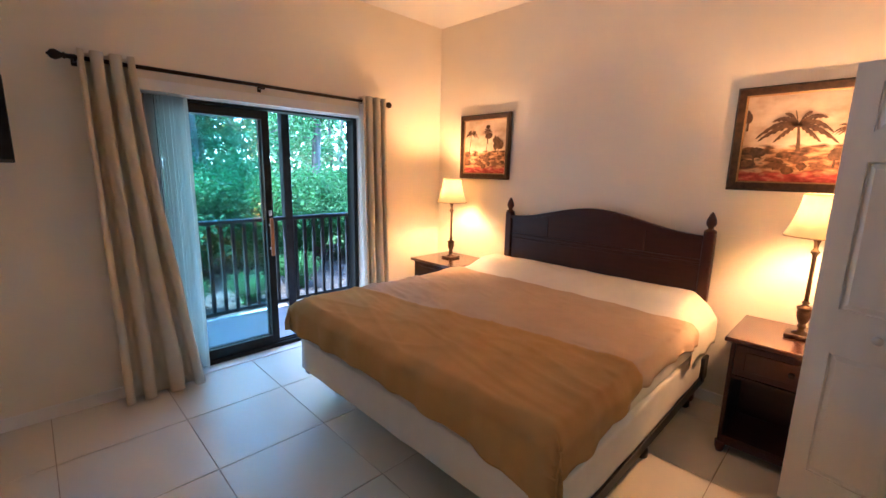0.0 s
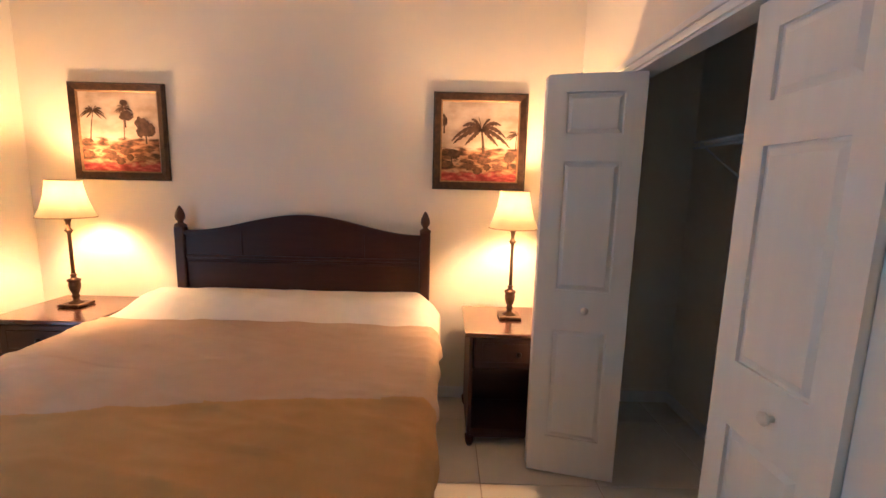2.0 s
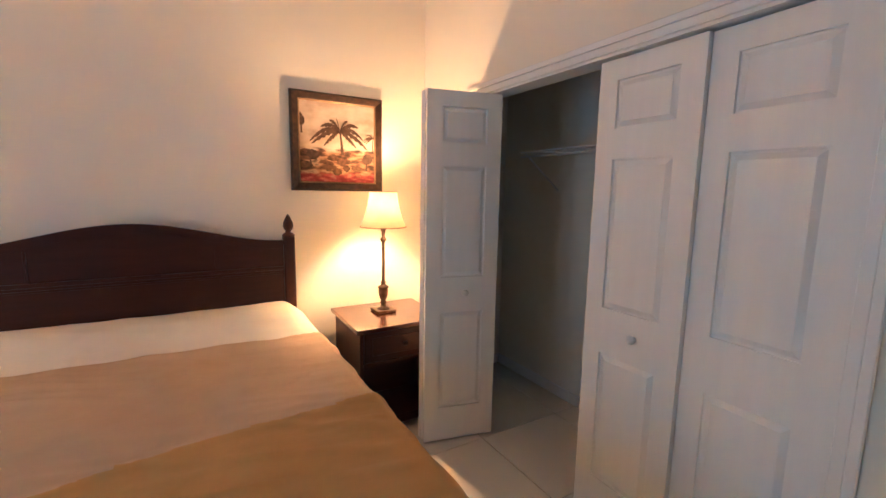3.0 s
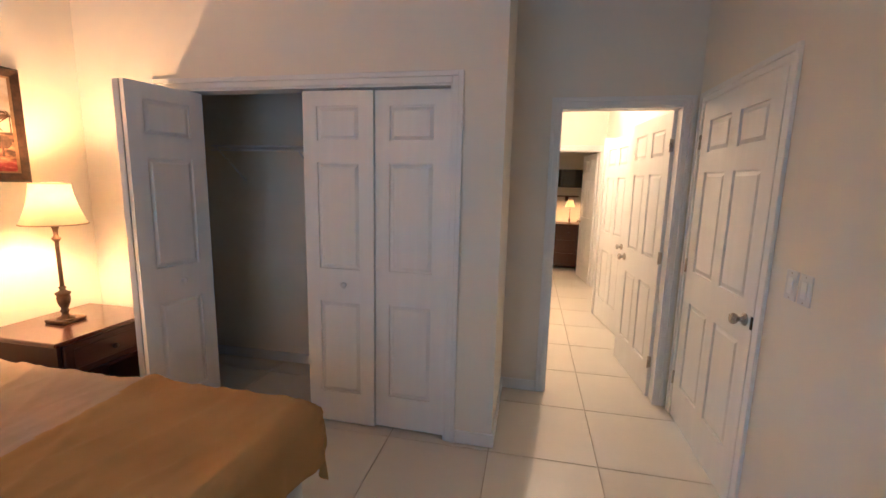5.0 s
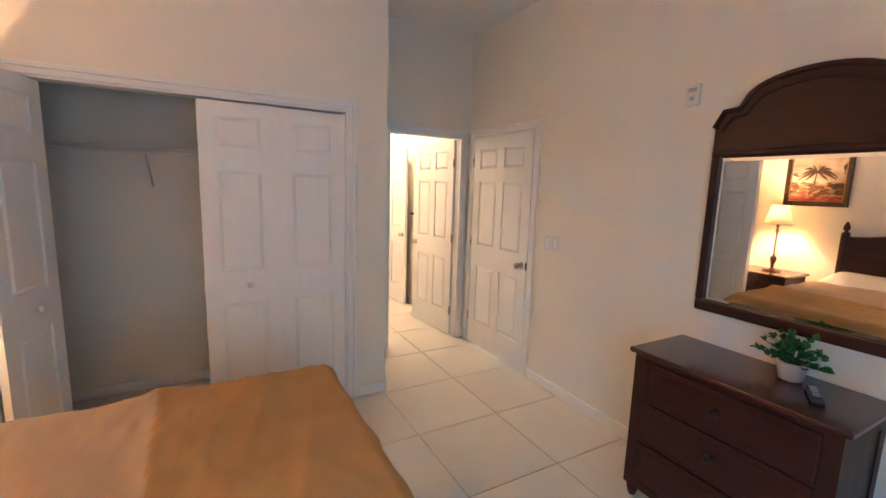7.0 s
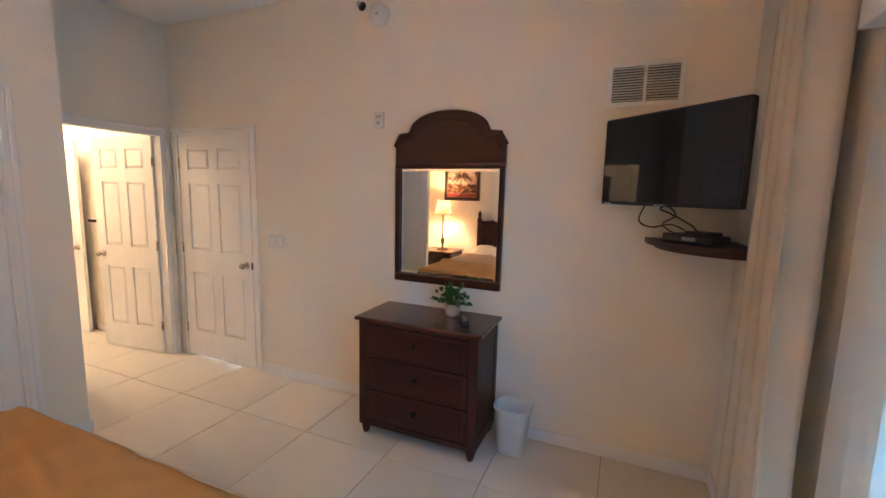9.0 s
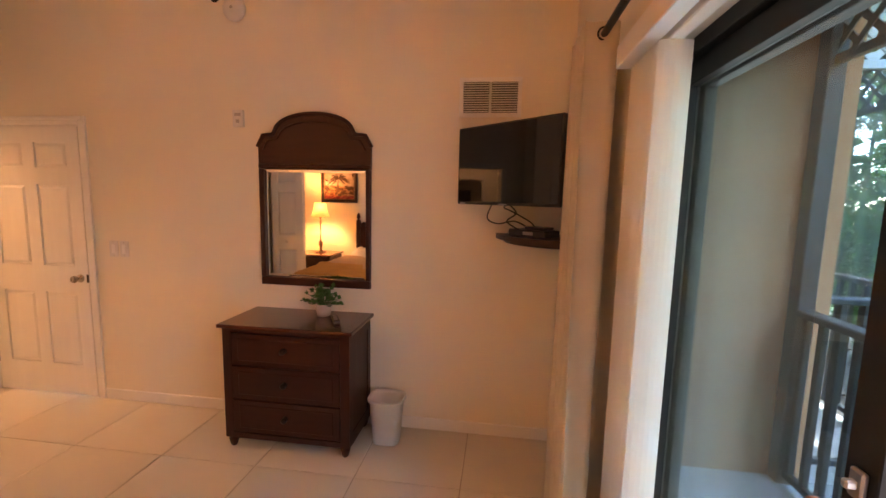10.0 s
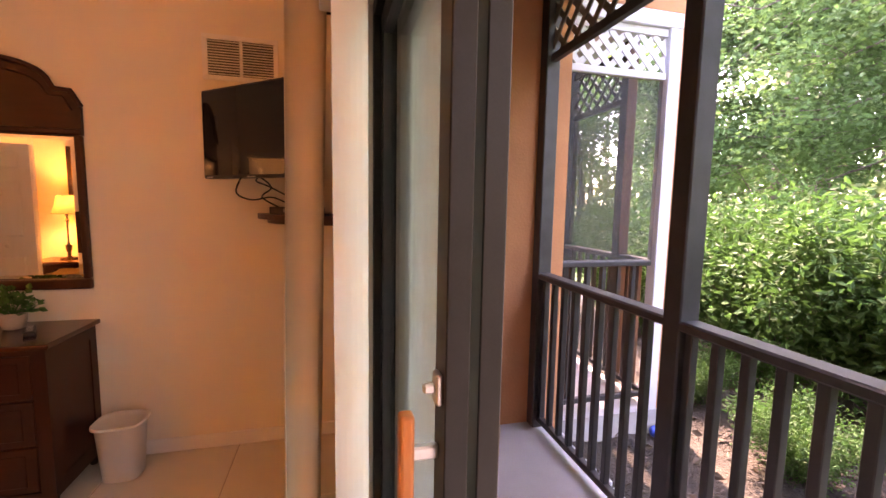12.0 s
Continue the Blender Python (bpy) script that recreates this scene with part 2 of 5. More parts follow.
def bx(bm, x0, x1, y0, y1, z0, z1, bevel=0.0, seg=1):
    vs = [bm.verts.new((x, y, z)) for x in (x0, x1) for y in (y0, y1) for z in (z0, z1)]
    faces = [bm.faces.new([vs[i] for i in f]) for f in ((0, 1, 3, 2), (4, 6, 7, 5), (0, 4, 5, 1), (2, 3, 7, 6), (0, 2, 6, 4), (1, 5, 7, 3))]
    if bevel:
        edges = {e for f in faces for e in f.edges}
        bmesh.ops.bevel(bm, geom=list(edges), offset=bevel, segments=seg, affect="EDGES", profile=0.5)
    return bm


def box(x0, x1, y0, y1, z0, z1, bevel=0.0, seg=1):
    return bx(bmesh.new(), x0, x1, y0, y1, z0, z1, bevel, seg)


def lathe(bm, profile, seg=24, cx=0.0, cy=0.0, flat=1.0, cap=True):
    """Turned shape from (radius, z) pairs."""
    rings = []
    for r, z in profile:
        rings.append([bm.verts.new((cx + r * math.cos(a * math.tau / seg), cy + flat * r * math.sin(a * math.tau / seg), z)) for a in range(seg)])
    for lo, hi in zip(rings, rings[1:]):
        for i in range(seg):
            f = bm.faces.new((lo[i], lo[(i + 1) % seg], hi[(i + 1) % seg], hi[i]))
            f.smooth = True
    if cap:
        bm.faces.new(rings[0][::-1])
        bm.faces.new(rings[-1])
    return bm


def tube(bm, pts, r, seg=8, taper=1.0):
    """Round bar along points."""
    pts = [Vector(p) for p in pts]
    rings = []
    for i, p in enumerate(pts):
        d = (pts[min(i + 1, len(pts) - 1)] - pts[max(i - 1, 0)]).normalized()
        up = Vector((0, 0, 1)) if abs(d.z) < 0.9 else Vector((1, 0, 0))
        u = d.cross(up).normalized()
        v = d.cross(u)
        rr = r * (1 + (taper - 1) * i / max(1, len(pts) - 1))
        rings.append([bm.verts.new(p + rr * (math.cos(k * math.tau / seg) * u + math.sin(k * math.tau / seg) * v)) for k in range(seg)])
    for lo, hi in zip(rings, rings[1:]):
        for i in range(seg):
            f = bm.faces.new((lo[i], lo[(i + 1) % seg], hi[(i + 1) % seg], hi[i]))
            f.smooth = True
    bm.faces.new(rings[0][::-1])
    bm.faces.new(rings[-1])
    return bm


def turned(bm, axis_from, axis_to):
    """Turns everything in bm from one axis to another about the origin."""
    q = Vector(axis_from).rotation_difference(Vector(axis_to))
    bmesh.ops.rotate(bm, verts=bm.verts, cent=(0, 0, 0), matrix=q.to_matrix())
    return bm


def moved(bm, x, y, z):
    bmesh.ops.translate(bm, verts=bm.verts, vec=(x, y, z))
    return bm


def mesh_of(name, bm, material):
    bmesh.ops.recalc_face_normals(bm, faces=bm.faces)
    me = bpy.data.meshes.new(name)
    bm.to_mesh(me)
    bm.free()
    me.materials.append(material)
    return me


def part(name, bm, material, parent, label=""):
    ob = new(name, mesh_of(name, bm, material))
    ob.parent = parent
    if label:
        ob["label"] = label
    return ob


def thing(name, place, label, category, group="", turn=0.0, kind=""):
    ob = new(name)
    ob.empty_display_size = 0.05
    ob.matrix_basis = pose(*place, 0, 0, turn)
    return tagged(ob, label, category, group, kind)


def solo(name, bm, material, label, category, place=(0, 0, 0), turn=0.0, group="", kind=""):
    ob = new(name, mesh_of(name, bm, material))
    ob.matrix_basis = pose(*place, 0, 0, turn)
    return tagged(ob, label, category, group, kind)


def structure(name, bm, material, label, category):
    return solo(name, bm, material, label, category, kind="structure")


# ---- the plan, in metres ----
WEST, WEST_OUT = -0.18, -0.42
NORTH = 3.845
CLOSET, CLOSET_IN = 3.43, 3.54
HALL, HALL_IN = 4.19, 4.30
CORNER = 1.155
HEAD, TOP = 2.03, 2.97
SL0, SL1, SLH = 1.21, 2.87, 2.03
CL0, CL1 = 1.434, 3.235
HD0, HD1 = 0.08, 0.84
SD0, SD1 = 3.21, 4.085
END = 7.75
FAR = 9.55
LOW = -0.02

# ---- walls, floor, ceiling ----
b = bmesh.new()
bx(b, WEST_OUT, WEST, -0.12, SL0, LOW, TOP)
bx(b, WEST_OUT, WEST, SL1, NORTH, LOW, TOP)
bx(b, WEST_OUT, WEST, SL0, SL1, SLH, TOP)
structure("wall_west", b, WALL, "cream painted wall round the sliding door", "wall")
b = bmesh.new()
bx(b, WEST, SD0, -0.12, 0, LOW, TOP)
bx(b, SD1, HALL_IN, -0.12, 0, LOW, TOP)
bx(b, SD0, SD1, -0.12, 0, HEAD, TOP)
structure("wall_south", b, WALL, "cream painted wall behind the dresser", "wall")
structure("wall_north", box(WEST_OUT, HALL_IN, NORTH, NORTH + 0.15, LOW, TOP), WALL, "cream painted wall behind the bed", "wall")
b = bmesh.new()
bx(b, CLOSET, CLOSET_IN, CORNER, CL0, LOW, TOP)
bx(b, CLOSET, CLOSET_IN, CL1, NORTH, LOW, TOP)
bx(b, CLOSET, CLOSET_IN, CL0, CL1, HEAD, TOP)
bx(b, CLOSET_IN, HALL, CORNER, CORNER + 0.11, LOW, TOP)
structure("wall_closet", b, WALL, "cream painted wall round the closet opening", "wall")
b = bmesh.new()
bx(b, HALL, HALL_IN, 0, HD0, LOW, TOP)
bx(b, HALL, HALL_IN, HD1, NORTH, LOW, TOP)
bx(b, HALL, HALL_IN, HD0, HD1, HEAD, TOP)
structure("wall_east", b, WALL, "cream painted wall round the hall doorway", "wall")
b = bmesh.new()
bx(b, HALL_IN, END, -0.14, -0.02, LOW, TOP)
structure("wall_hall_south", b, WALL, "cream painted hallway wall", "wall")
structure("wall_hall_north", box(HALL_IN, END, CORNER, CORNER + 0.12, LOW, TOP), WALL, "cream painted hallway wall", "wall")
b = bmesh.new()
bx(b, END, END + 0.12, -1.2, 0.04, LOW, TOP)
bx(b, END, END + 0.12, 0.82, 3.0, LOW, TOP)
bx(b, END, END + 0.12, 0.04, 0.82, 2.02, TOP)
structure("wall_hall_end", b, WALL, "cream painted wall at the end of the hallway", "wall")
b = bmesh.new()
bx(b, FAR, FAR + 0.1, -1.3, 3.1, LOW, TOP)
bx(b, END + 0.12, FAR, -1.3, -1.2, LOW, TOP)
bx(b, END + 0.12, FAR, 3.0, 3.1, LOW, TOP)
structure("wall_far_room", b, WALL, "pale wall of the room beyond the hallway", "wall")
structure("wall_hall_jamb", box(6.29, 6.39, -0.02, 0.215, LOW, 2.05), TRIM, "white jamb of the hallway side door", "wall")
# Unseen wall, added to stop daylight leaking round the closed door
structure("wall_leak_stop", box(SD0 - 0.1, SD1 + 0.1, -0.95, -0.85, LOW, TOP), WALL, "unseen plain wall added behind the closed door against light leaks", "wall")
structure("ceiling", box(WEST_OUT, FAR + 0.1, -1.3, NORTH + 0.15, TOP, TOP + 0.1), CEIL, "white textured ceiling", "ceiling")

# baseboards
b = bmesh.new()


def skirting(bm, x0, x1, y0, y1):
    bx(bm, x0, x1, y0, y1, 0, 0.082, 0.004)


skirting(b, WEST, SD0 - 0.062, 0, 0.013)
skirting(b, WEST, WEST + 0.013, 0.013, SL0 - 0.02)
skirting(b, WEST, WEST + 0.013, SL1 + 0.02, NORTH)
skirting(b, WEST + 0.013, CLOSET, NORTH - 0.013, NORTH)
skirting(b, CLOSET - 0.013, CLOSET, CL1 + 0.06, NORTH - 0.013)
skirting(b, CLOSET - 0.013, CLOSET, CORNER - 0.013, CL0 - 0.06)
skirting(b, CLOSET, HALL, CORNER - 0.013, CORNER)
skirting(b, HALL - 0.013, HALL, HD1 + 0.062, CORNER - 0.013)
skirting(b, HALL - 0.013, HALL, CORNER + 0.11, NORTH)
skirting(b, CLOSET_IN, HALL - 0.013, NORTH - 0.013, NORTH)
skirting(b, HALL_IN, END, -0.02, -0.007)
structure("baseboard", b, TRIM, "white painted baseboard along the walls", "baseboard")


def casing(name, axis, face, lo, hi, out, label, head=HEAD, wide=0.06, thick=0.018, inner=0.11):
    """Door casing on a wall face; out is -1 or +1 along the wall's normal. Two steps, plus jamb lining."""
    bm = bmesh.new()

    def piece(a0, a1, z0, z1, t0, t1, bev):
        if axis == "x":
            bx(bm, *sorted((face + out * t0, face + out * t1)), a0, a1, z0, z1, bev)
        else:
            bx(bm, a0, a1, *sorted((face + out * t0, face + out * t1)), z0, z1, bev)
    for t1, i0, i1 in ((thick * 0.6, 0.0, wide * 0.55), (thick, wide * 0.55, wide)):
        piece(lo - i1, lo - i0, 0, head + i1, 0, t1, 0.003)
        piece(hi + i0, hi + i1, 0, head + i1, 0, t1, 0.003)
        piece(lo - i0, hi + i0, head + i0, head + i1, 0, t1, 0.003)
    piece(lo, lo + 0.012, 0, head, -inner, 0.002, 0)
    piece(hi - 0.012, hi, 0, head, -inner, 0.002, 0)
    piece(lo + 0.012, hi - 0.012, head - 0.012, head, -inner, 0.002, 0)
    return structure(name, bm, TRIM, label, "trim")


casing("trim_closet", "x", CLOSET, CL0, CL1, -1, "white moulded casing round the closet opening")
casing("trim_hall_door", "x", HALL, HD0, HD1, -1, "white moulded casing round the hall doorway")
casing("trim_side_door", "y", 0.0, SD0, SD1, 1, "white moulded casing round the closed door")
casing("trim_hall_end", "x", END, 0.04, 0.82, -1, "white casing of the far doorway", head=2.02, wide=0.075)


# ---- doors ----


def panel_door(parent, width, height, thick, columns, rows, material=DOOR, stile=0.105):
    """Moulded door leaf in local x (width), y (thickness), z, with raised panels; rows are (z0, z1)."""
    bm = bmesh.new()
    h = thick / 2
    bx(bm, 0.004, width - 0.004, -h + 0.0115, h - 0.0115, 0.004, height - 0.004)
    gap = (width - stile * 2 - (columns - 1) * stile * 0.95) / columns
    xs = [stile + c * (gap + stile * 0.95) for c in range(columns)]
    bx(bm, 0, stile, -h, h, 0, height)
    bx(bm, width - stile, width, -h, h, 0, height)
    levels = [0.0] + [z for r in rows for z in r] + [height]
    for z0, z1 in zip(levels[::2], levels[1::2]):
        bx(bm, stile, width - stile, -h, h, z0, z1)
    for c in range(1, columns):
        for z0, z1 in rows:
            bx(bm, xs[c] - stile * 0.95, xs[c], -h, h, z0, z1)
    leaf = part("leaf", bm, material, parent)
    for x0 in xs:
        for z0, z1 in rows:
            pb = bmesh.new()
            for s in (-1, 1):
                lo = [pb.verts.new((x, s * (h - 0.0125), z)) for x, z in ((x0 + 0.006, z0 + 0.006), (x0 + gap - 0.006, z0 + 0.006), (x0 + gap - 0.006, z1 - 0.006), (x0 + 0.006, z1 - 0.006))]
                hi = [pb.verts.new((x, s * (h - 0.0015), z)) for x, z in ((x0 + 0.028, z0 + 0.028), (x0 + gap - 0.028, z0 + 0.028), (x0 + gap - 0.028, z1 - 0.028), (x0 + 0.028, z1 - 0.028))]
                pb.faces.new(hi)
                for i in range(4):
                    pb.faces.new((lo[i], lo[(i + 1) % 4], hi[(i + 1) % 4], hi[i]))
            part("panel", pb, material, leaf)
    return leaf


SIXROWS = ((0.24, 0.80), (1.00, 1.60), (1.72, 1.90))
BIROWS = ((0.20, 0.78), (0.98, 1.60), (1.72, 1.91))


def door_knob(parent, x, z, side, thick, length=0.055):
    bm = bmesh.new()
    lathe(bm, ((0.030, 0), (0.031, 0.004), (0.026, 0.010), (0.012, 0.014), (0.011, length * 0.45), (0.022, length * 0.6), (0.027, length * 0.8), (0.024, length * 0.95), (0.010, length)), 20)
    turned(bm, (0, 0, 1), (0, side, 0))
    return part("door_knob", moved(bm, x, side * thick / 2, z), NICKEL, parent, "satin nickel door knob")


def hinges(parent, x, y, zs):
    for z in zs:
        bm = bmesh.new()
        lathe(bm, ((0.006, 0), (0.006, 0.088)), 10)
        bx(bm, -0.002, 0.002, -0.02, 0.0, 0.004, 0.084)
        part("hinge", moved(bm, x, y, z), NICKEL, parent, "nickel butt hinge")


d = thing("door_1", (SD0 + 0.0145, -0.0, 0.008), "closed white six-panel interior door with nickel knob", "door", kind="structure")
panel_door(d, SD1 - SD0 - 0.029, 2.008, 0.036, 2, SIXROWS)
d.location.y = -0.010
door_knob(d, 0.065, 0.915, 1, 0.036, 0.062)
part("strike_plate", box(-0.004, 0.012, 0.017, 0.0215, 0.885, 0.945, 0.001), BRONZE, d, "dark latch plate")
hinges(d, SD1 - SD0 - 0.027, 0.024, (0.22, 0.98, 1.74))
d = thing("door_2", (HALL_IN - 0.012, HD0 + 0.016, 0.008), "white six-panel door standing open into the hallway", "door", turn=6.5, kind="structure")
panel_door(d, 0.745, 2.008, 0.036, 2, SIXROWS)
door_knob(d, 0.69, 0.915, 1, 0.036)
door_knob(d, 0.69, 0.915, -1, 0.036, 0.03)
hinges(d, 0.0, 0.022, (0.22, 0.98, 1.74))
d = thing("door_3", (6.27, 0.185, 0.008), "white six-panel hallway door standing open", "door", turn=189.0, kind="structure")
panel_door(d, 0.74, 2.008, 0.036, 2, SIXROWS)
door_knob(d, 0.685, 0.915, -1, 0.036)
d = thing("door_4", (END + 0.125, 0.06, 0.008), "white six-panel door open into the far room", "door", turn=8.0, kind="structure")
panel_door(d, 0.74, 1.99, 0.036, 2, SIXROWS)
door_knob(d, 0.685, 0.915, 1, 0.036)


def bifold(name, place, turn, label, knob_x=None, side=1):
    t = thing(name, place, label, "door", "bifold closet doors", turn)
    panel_door(t, 0.428, 1.992, 0.032, 1, BIROWS, stile=0.085)
    if knob_x is not None:
        bm = lathe(bmesh.new(), ((0.009, 0), (0.008, 0.012), (0.017, 0.019), (0.019, 0.027), (0.012, 0.034), (0.004, 0.036)), 18)
        turned(bm, (0, 0, 1), (0, side, 0))
        part("knob", moved(bm, knob_x, side * 0.016, 0.89), WHITEPLASTIC, t, "small white round knob")
    return t


b1 = bifold("bifold_door", (3.462, 2.990, 0.015), 166.6, "white bifold panel folded open with round knob", 0.20, 1)
bifold("bifold_door", (3.470, 3.192, 0.015), 188.4, "white bifold panel folded back against its pair")
bifold("bifold_door", (3.468, 1.447, 0.015), 88.6, "white closed bifold panel hung on the jamb")
bifold("bifold_door", (3.456, 1.8775, 0.015), 89.4, "white closed bifold panel with small round knob", 0.18, 1)


# ---- bed ----
BX, BY = 1.565, 2.80
bed = thing("bed", (BX, BY, 0), "king bed with dark carved wooden headboard on metal frame", "bed")


def soft_block(hx, y0, y1, z0, z1, r, lumps, seed, n=(34, 40, 5)):
    """Rounded padded block with slightly uneven faces."""
    bm = box(-hx, hx, y0, y1, z0, z1)
    bmesh.ops.subdivide_edges(bm, edges=bm.edges, cuts=24, use_grid_fill=True)
    for v in bm.verts:
        inner = Vector((max(-hx + r, min(hx - r, v.co.x)), max(y0 + r, min(y1 - r, v.co.y)), max(z0 + r, min(z1 - r, v.co.z))))
        d = v.co - inner
        if d.length > r:
            v.co = inner + d.normalized() * r
        v.co += (v.co - Vector((0, (y0 + y1) / 2, (z0 + z1) / 2))).normalized() * lumps * noise.noise(v.co * 5 + Vector((seed, 0, 0)))
    for f in bm.faces:
        f.smooth = True
    return bm


part("box_spring", soft_block(0.955, -0.985, 0.955, 0.205, 0.435, 0.02, 0.006, 3), BOXCLOTH, bed, "white cloth box spring")
part("mattress", soft_block(0.96, -0.99, 0.965, 0.44, 0.655, 0.055, 0.012, 9), SHEET, bed, "mattress in a cream fitted sheet")
b = bmesh.new()
for sx in (-1, 1):
    bx(b, sx * 0.965 - 0.004, sx * 0.965 + 0.004, -0.95, 0.98, 0.165, 0.225, 0.001)
    bx(b, *sorted((sx * 0.965, sx * 0.92)), -0.95, 0.98, 0.165, 0.170)
for yy in (-0.75, 0.1, 0.85):
    bx(b, -0.96, 0.96, yy - 0.018, yy + 0.018, 0.170, 0.2)
part("bed_rail", b, BLACKMETAL, bed, "black metal frame rails")
for sx in (-0.90, 0.90):
    for yy in (-0.75, 0.1, 0.85):
        b = bmesh.new()
        tube(b, ((sx, yy, 0.17), (sx, yy, 0.06)), 0.016, 10)
        lathe(b, ((0.02, 0.0), (0.03, 0.012), (0.03, 0.05), (0.018, 0.065)), 14, sx, yy)
        part("leg", b, BLACKMETAL, bed, "black metal leg with caster")
for sx in (-0.80, 0.965):
    part("bracket", box(sx - 0.012, sx + 0.012, 0.88, 0.985, 0.20, 0.36, 0.003), BLACKMETAL, bed, "black headboard bracket")

HC, HY = 1.648 - BX, 3.775 - BY
head = part("headboard", box(HC - 0.77, HC + 0.77, HY - 0.008, HY + 0.02, 0.30, 1.12), DARKWOOD, bed, "dark mahogany arched headboard")


def arch(u, low=1.150, rise=0.118):
    return low + rise * (math.cos(math.pi * u) + 1) / 2


def arch_band(x0, x1, drop0, drop1, y0, y1, n=48):
    """A band that follows the arch from drop0 to drop1 below its top."""
    bm = bmesh.new()
    prev = None
    for i in range(n + 1):
        x = x0 + (x1 - x0) * i / n
        z = arch((x - HC) / 0.77)
        ring = [bm.verts.new(p) for p in ((x, y0, z - drop1), (x, y0, z - drop0), (x, y1, z - drop0), (x, y1, z - drop1))]
        if prev:
            for k in range(4):
                f = bm.faces.new((prev[k], prev[(k + 1) % 4], ring[(k + 1) % 4], ring[k]))
                f.smooth = k in (1,)
        else:
            bm.faces.new(ring)
        prev = ring
    bm.faces.new(prev[::-1])
    return bm


part("arched_panel", arch_band(HC - 0.77, HC + 0.77, 0.012, 0.22, HY - 0.010, HY + 0.022), DARKWOOD, head)
part("cap_rail", arch_band(HC - 0.775, HC + 0.775, -0.008, 0.018, HY - 0.026, HY + 0.03), DARKWOOD, head, "rounded cap moulding")
part("bead", arch_band(HC - 0.77, HC + 0.77, 0.040, 0.048, HY - 0.015, HY + 0.0), DARKWOOD, head)
b = bmesh.new()
bx(b, HC - 0.77, HC + 0.77, HY - 0.022, HY, 0.978, 1.000, 0.005, 2)
bx(b, HC - 0.77, HC + 0.77, HY - 0.016, HY, 0.950, 0.962, 0.003)
part("cross_rail", b, DARKWOOD, head)
for sx in (-0.40, 0.40):
    part("upright_bead", box(HC + sx - 0.006, HC + sx + 0.006, HY - 0.016, HY, 1.0, 1.16, 0.002), DARKWOOD_V, head)
for sx in (-0.803, 0.803):
    b = box(-0.034, 0.034, -0.03, 0.03, 0.0, 1.185, 0.012, 3)
    lathe(b, ((0.036, 1.178), (0.038, 1.190), (0.030, 1.200), (0.018, 1.207), (0.016, 1.216), (0.026, 1.228), (0.031, 1.245), (0.028, 1.268), (0.018, 1.293), (0.008, 1.312), (0.002, 1.318)), 20)
    part("bed_post", moved(b, HC + sx, HY, 0), DARKWOOD_V, head, "turned post with acorn finial")


def cloth(hx, y0, y1, top, r, drop_w, drop_e, drop_s, seed, nx, ny, wrinkle, extra=None, ripple=0.016):
    """A cloth laid over the bed, hanging over its west, east and foot sides; drops are lengths as functions of the way along."""
    bm = bmesh.new()
    grid = []
    for j in range(ny + 1):
        row = []
        for i in range(nx + 1):
            s, q = i / nx, j / ny
            dw, de = drop_w(q), drop_e(q)
            ds = drop_s(s)
            a = -hx - dw + s * (2 * hx + dw + de)
            c = y0 - ds + q * (y1 - y0 + ds)
            hx_over = max(0.0, abs(a) - hx)
            hy_over = max(0.0, y0 - c)
            x = max(-hx, min(hx, a))
            y = max(y0, c)
            over = max(hx_over, hy_over)
            bend = min(1.0, over / (r * 1.5))
            fall = over - (1 - math.cos(bend * math.pi / 2)) * 0 - r * 0.55 * bend
            fall = max(0.0, fall)
            corner = min(hx_over, hy_over)
            swell = r * 0.8 * math.sin(bend * math.pi / 2)
            sg = 1 if a > 0 else -1
            p = Vector((a * 1.0, c * 1.0, seed))
            w = wrinkle * (noise.noise(p * 2.6) + 0.4 * noise.noise(p * 6.3))
            for ca, cc, k1, k2, amp in ((0.30, 1.0, 13.0, 1.5, 0.75), (-0.45, 0.9, 10.0, 1.8, 0.6), (0.15, 1.0, 24.0, 2.6, 0.35)):
                v1, v2 = a * ca + c * cc, a * cc - c * ca
                rg = 1 - abs(2 * noise.noise(Vector((v1 * k1 / 2, v2 * k2 / 2, seed + k1))))
                w += wrinkle * amp * max(0.0, rg) ** 3 * (0.4 + max(0.0, noise.noise(Vector((a * 1.3, c * 1.3, seed + 5))) + 0.35) + (0.2 if c < -0.3 else 0.0))
            w *= 1 - 0.75 * min(1.0, over / 0.10)
            z = top - fall + w
            along = c if hx_over >= hy_over else a
            rp = ripple * min(1.0, over / 0.16) * (math.sin(along * 21 + 2 * noise.noise(Vector((along * 2, seed, 0)))) + 0.7 * noise.noise(Vector((along * 9, seed, over * 3))))
            if hx_over > 0:
                x += sg * (swell + max(-0.002, rp + corner * 0.08) * (1 if hx_over >= hy_over else 0.5))
            if hy_over > 0:
                y -= swell + max(-0.002, rp + corner * 0.08) * (1 if hy_over >= hx_over else 0.5)
            if extra:
                z += extra(a, c)
            row.append(bm.verts.new((x, y, z)))
        grid.append(row)
    for j in range(ny):
        for i in range(nx):
            f = bm.faces.new((grid[j][i], grid[j][i + 1], grid[j + 1][i + 1], grid[j + 1][i]))
            f.smooth = True
    return bm


def cloth_thing(name, bm, material, label, category, thick):
    ob = solo(name, bm, material, label, category, (BX, BY, 0))
    so = ob.modifiers.new("thickness", "SOLIDIFY")
    so.thickness, so.offset = thick, 1.0
    return ob


def fold_line(a):
    return -0.40 + 0.09 * a - 0.09 * a * a * (a < 0) + 0.015 * math.sin(a * 5)


def fold_bump(a, c):
    d = c - fold_line(a)
    return 0.011 * math.exp(-(d / 0.03) ** 2) + (0.004 if d < 0 else 0.0)


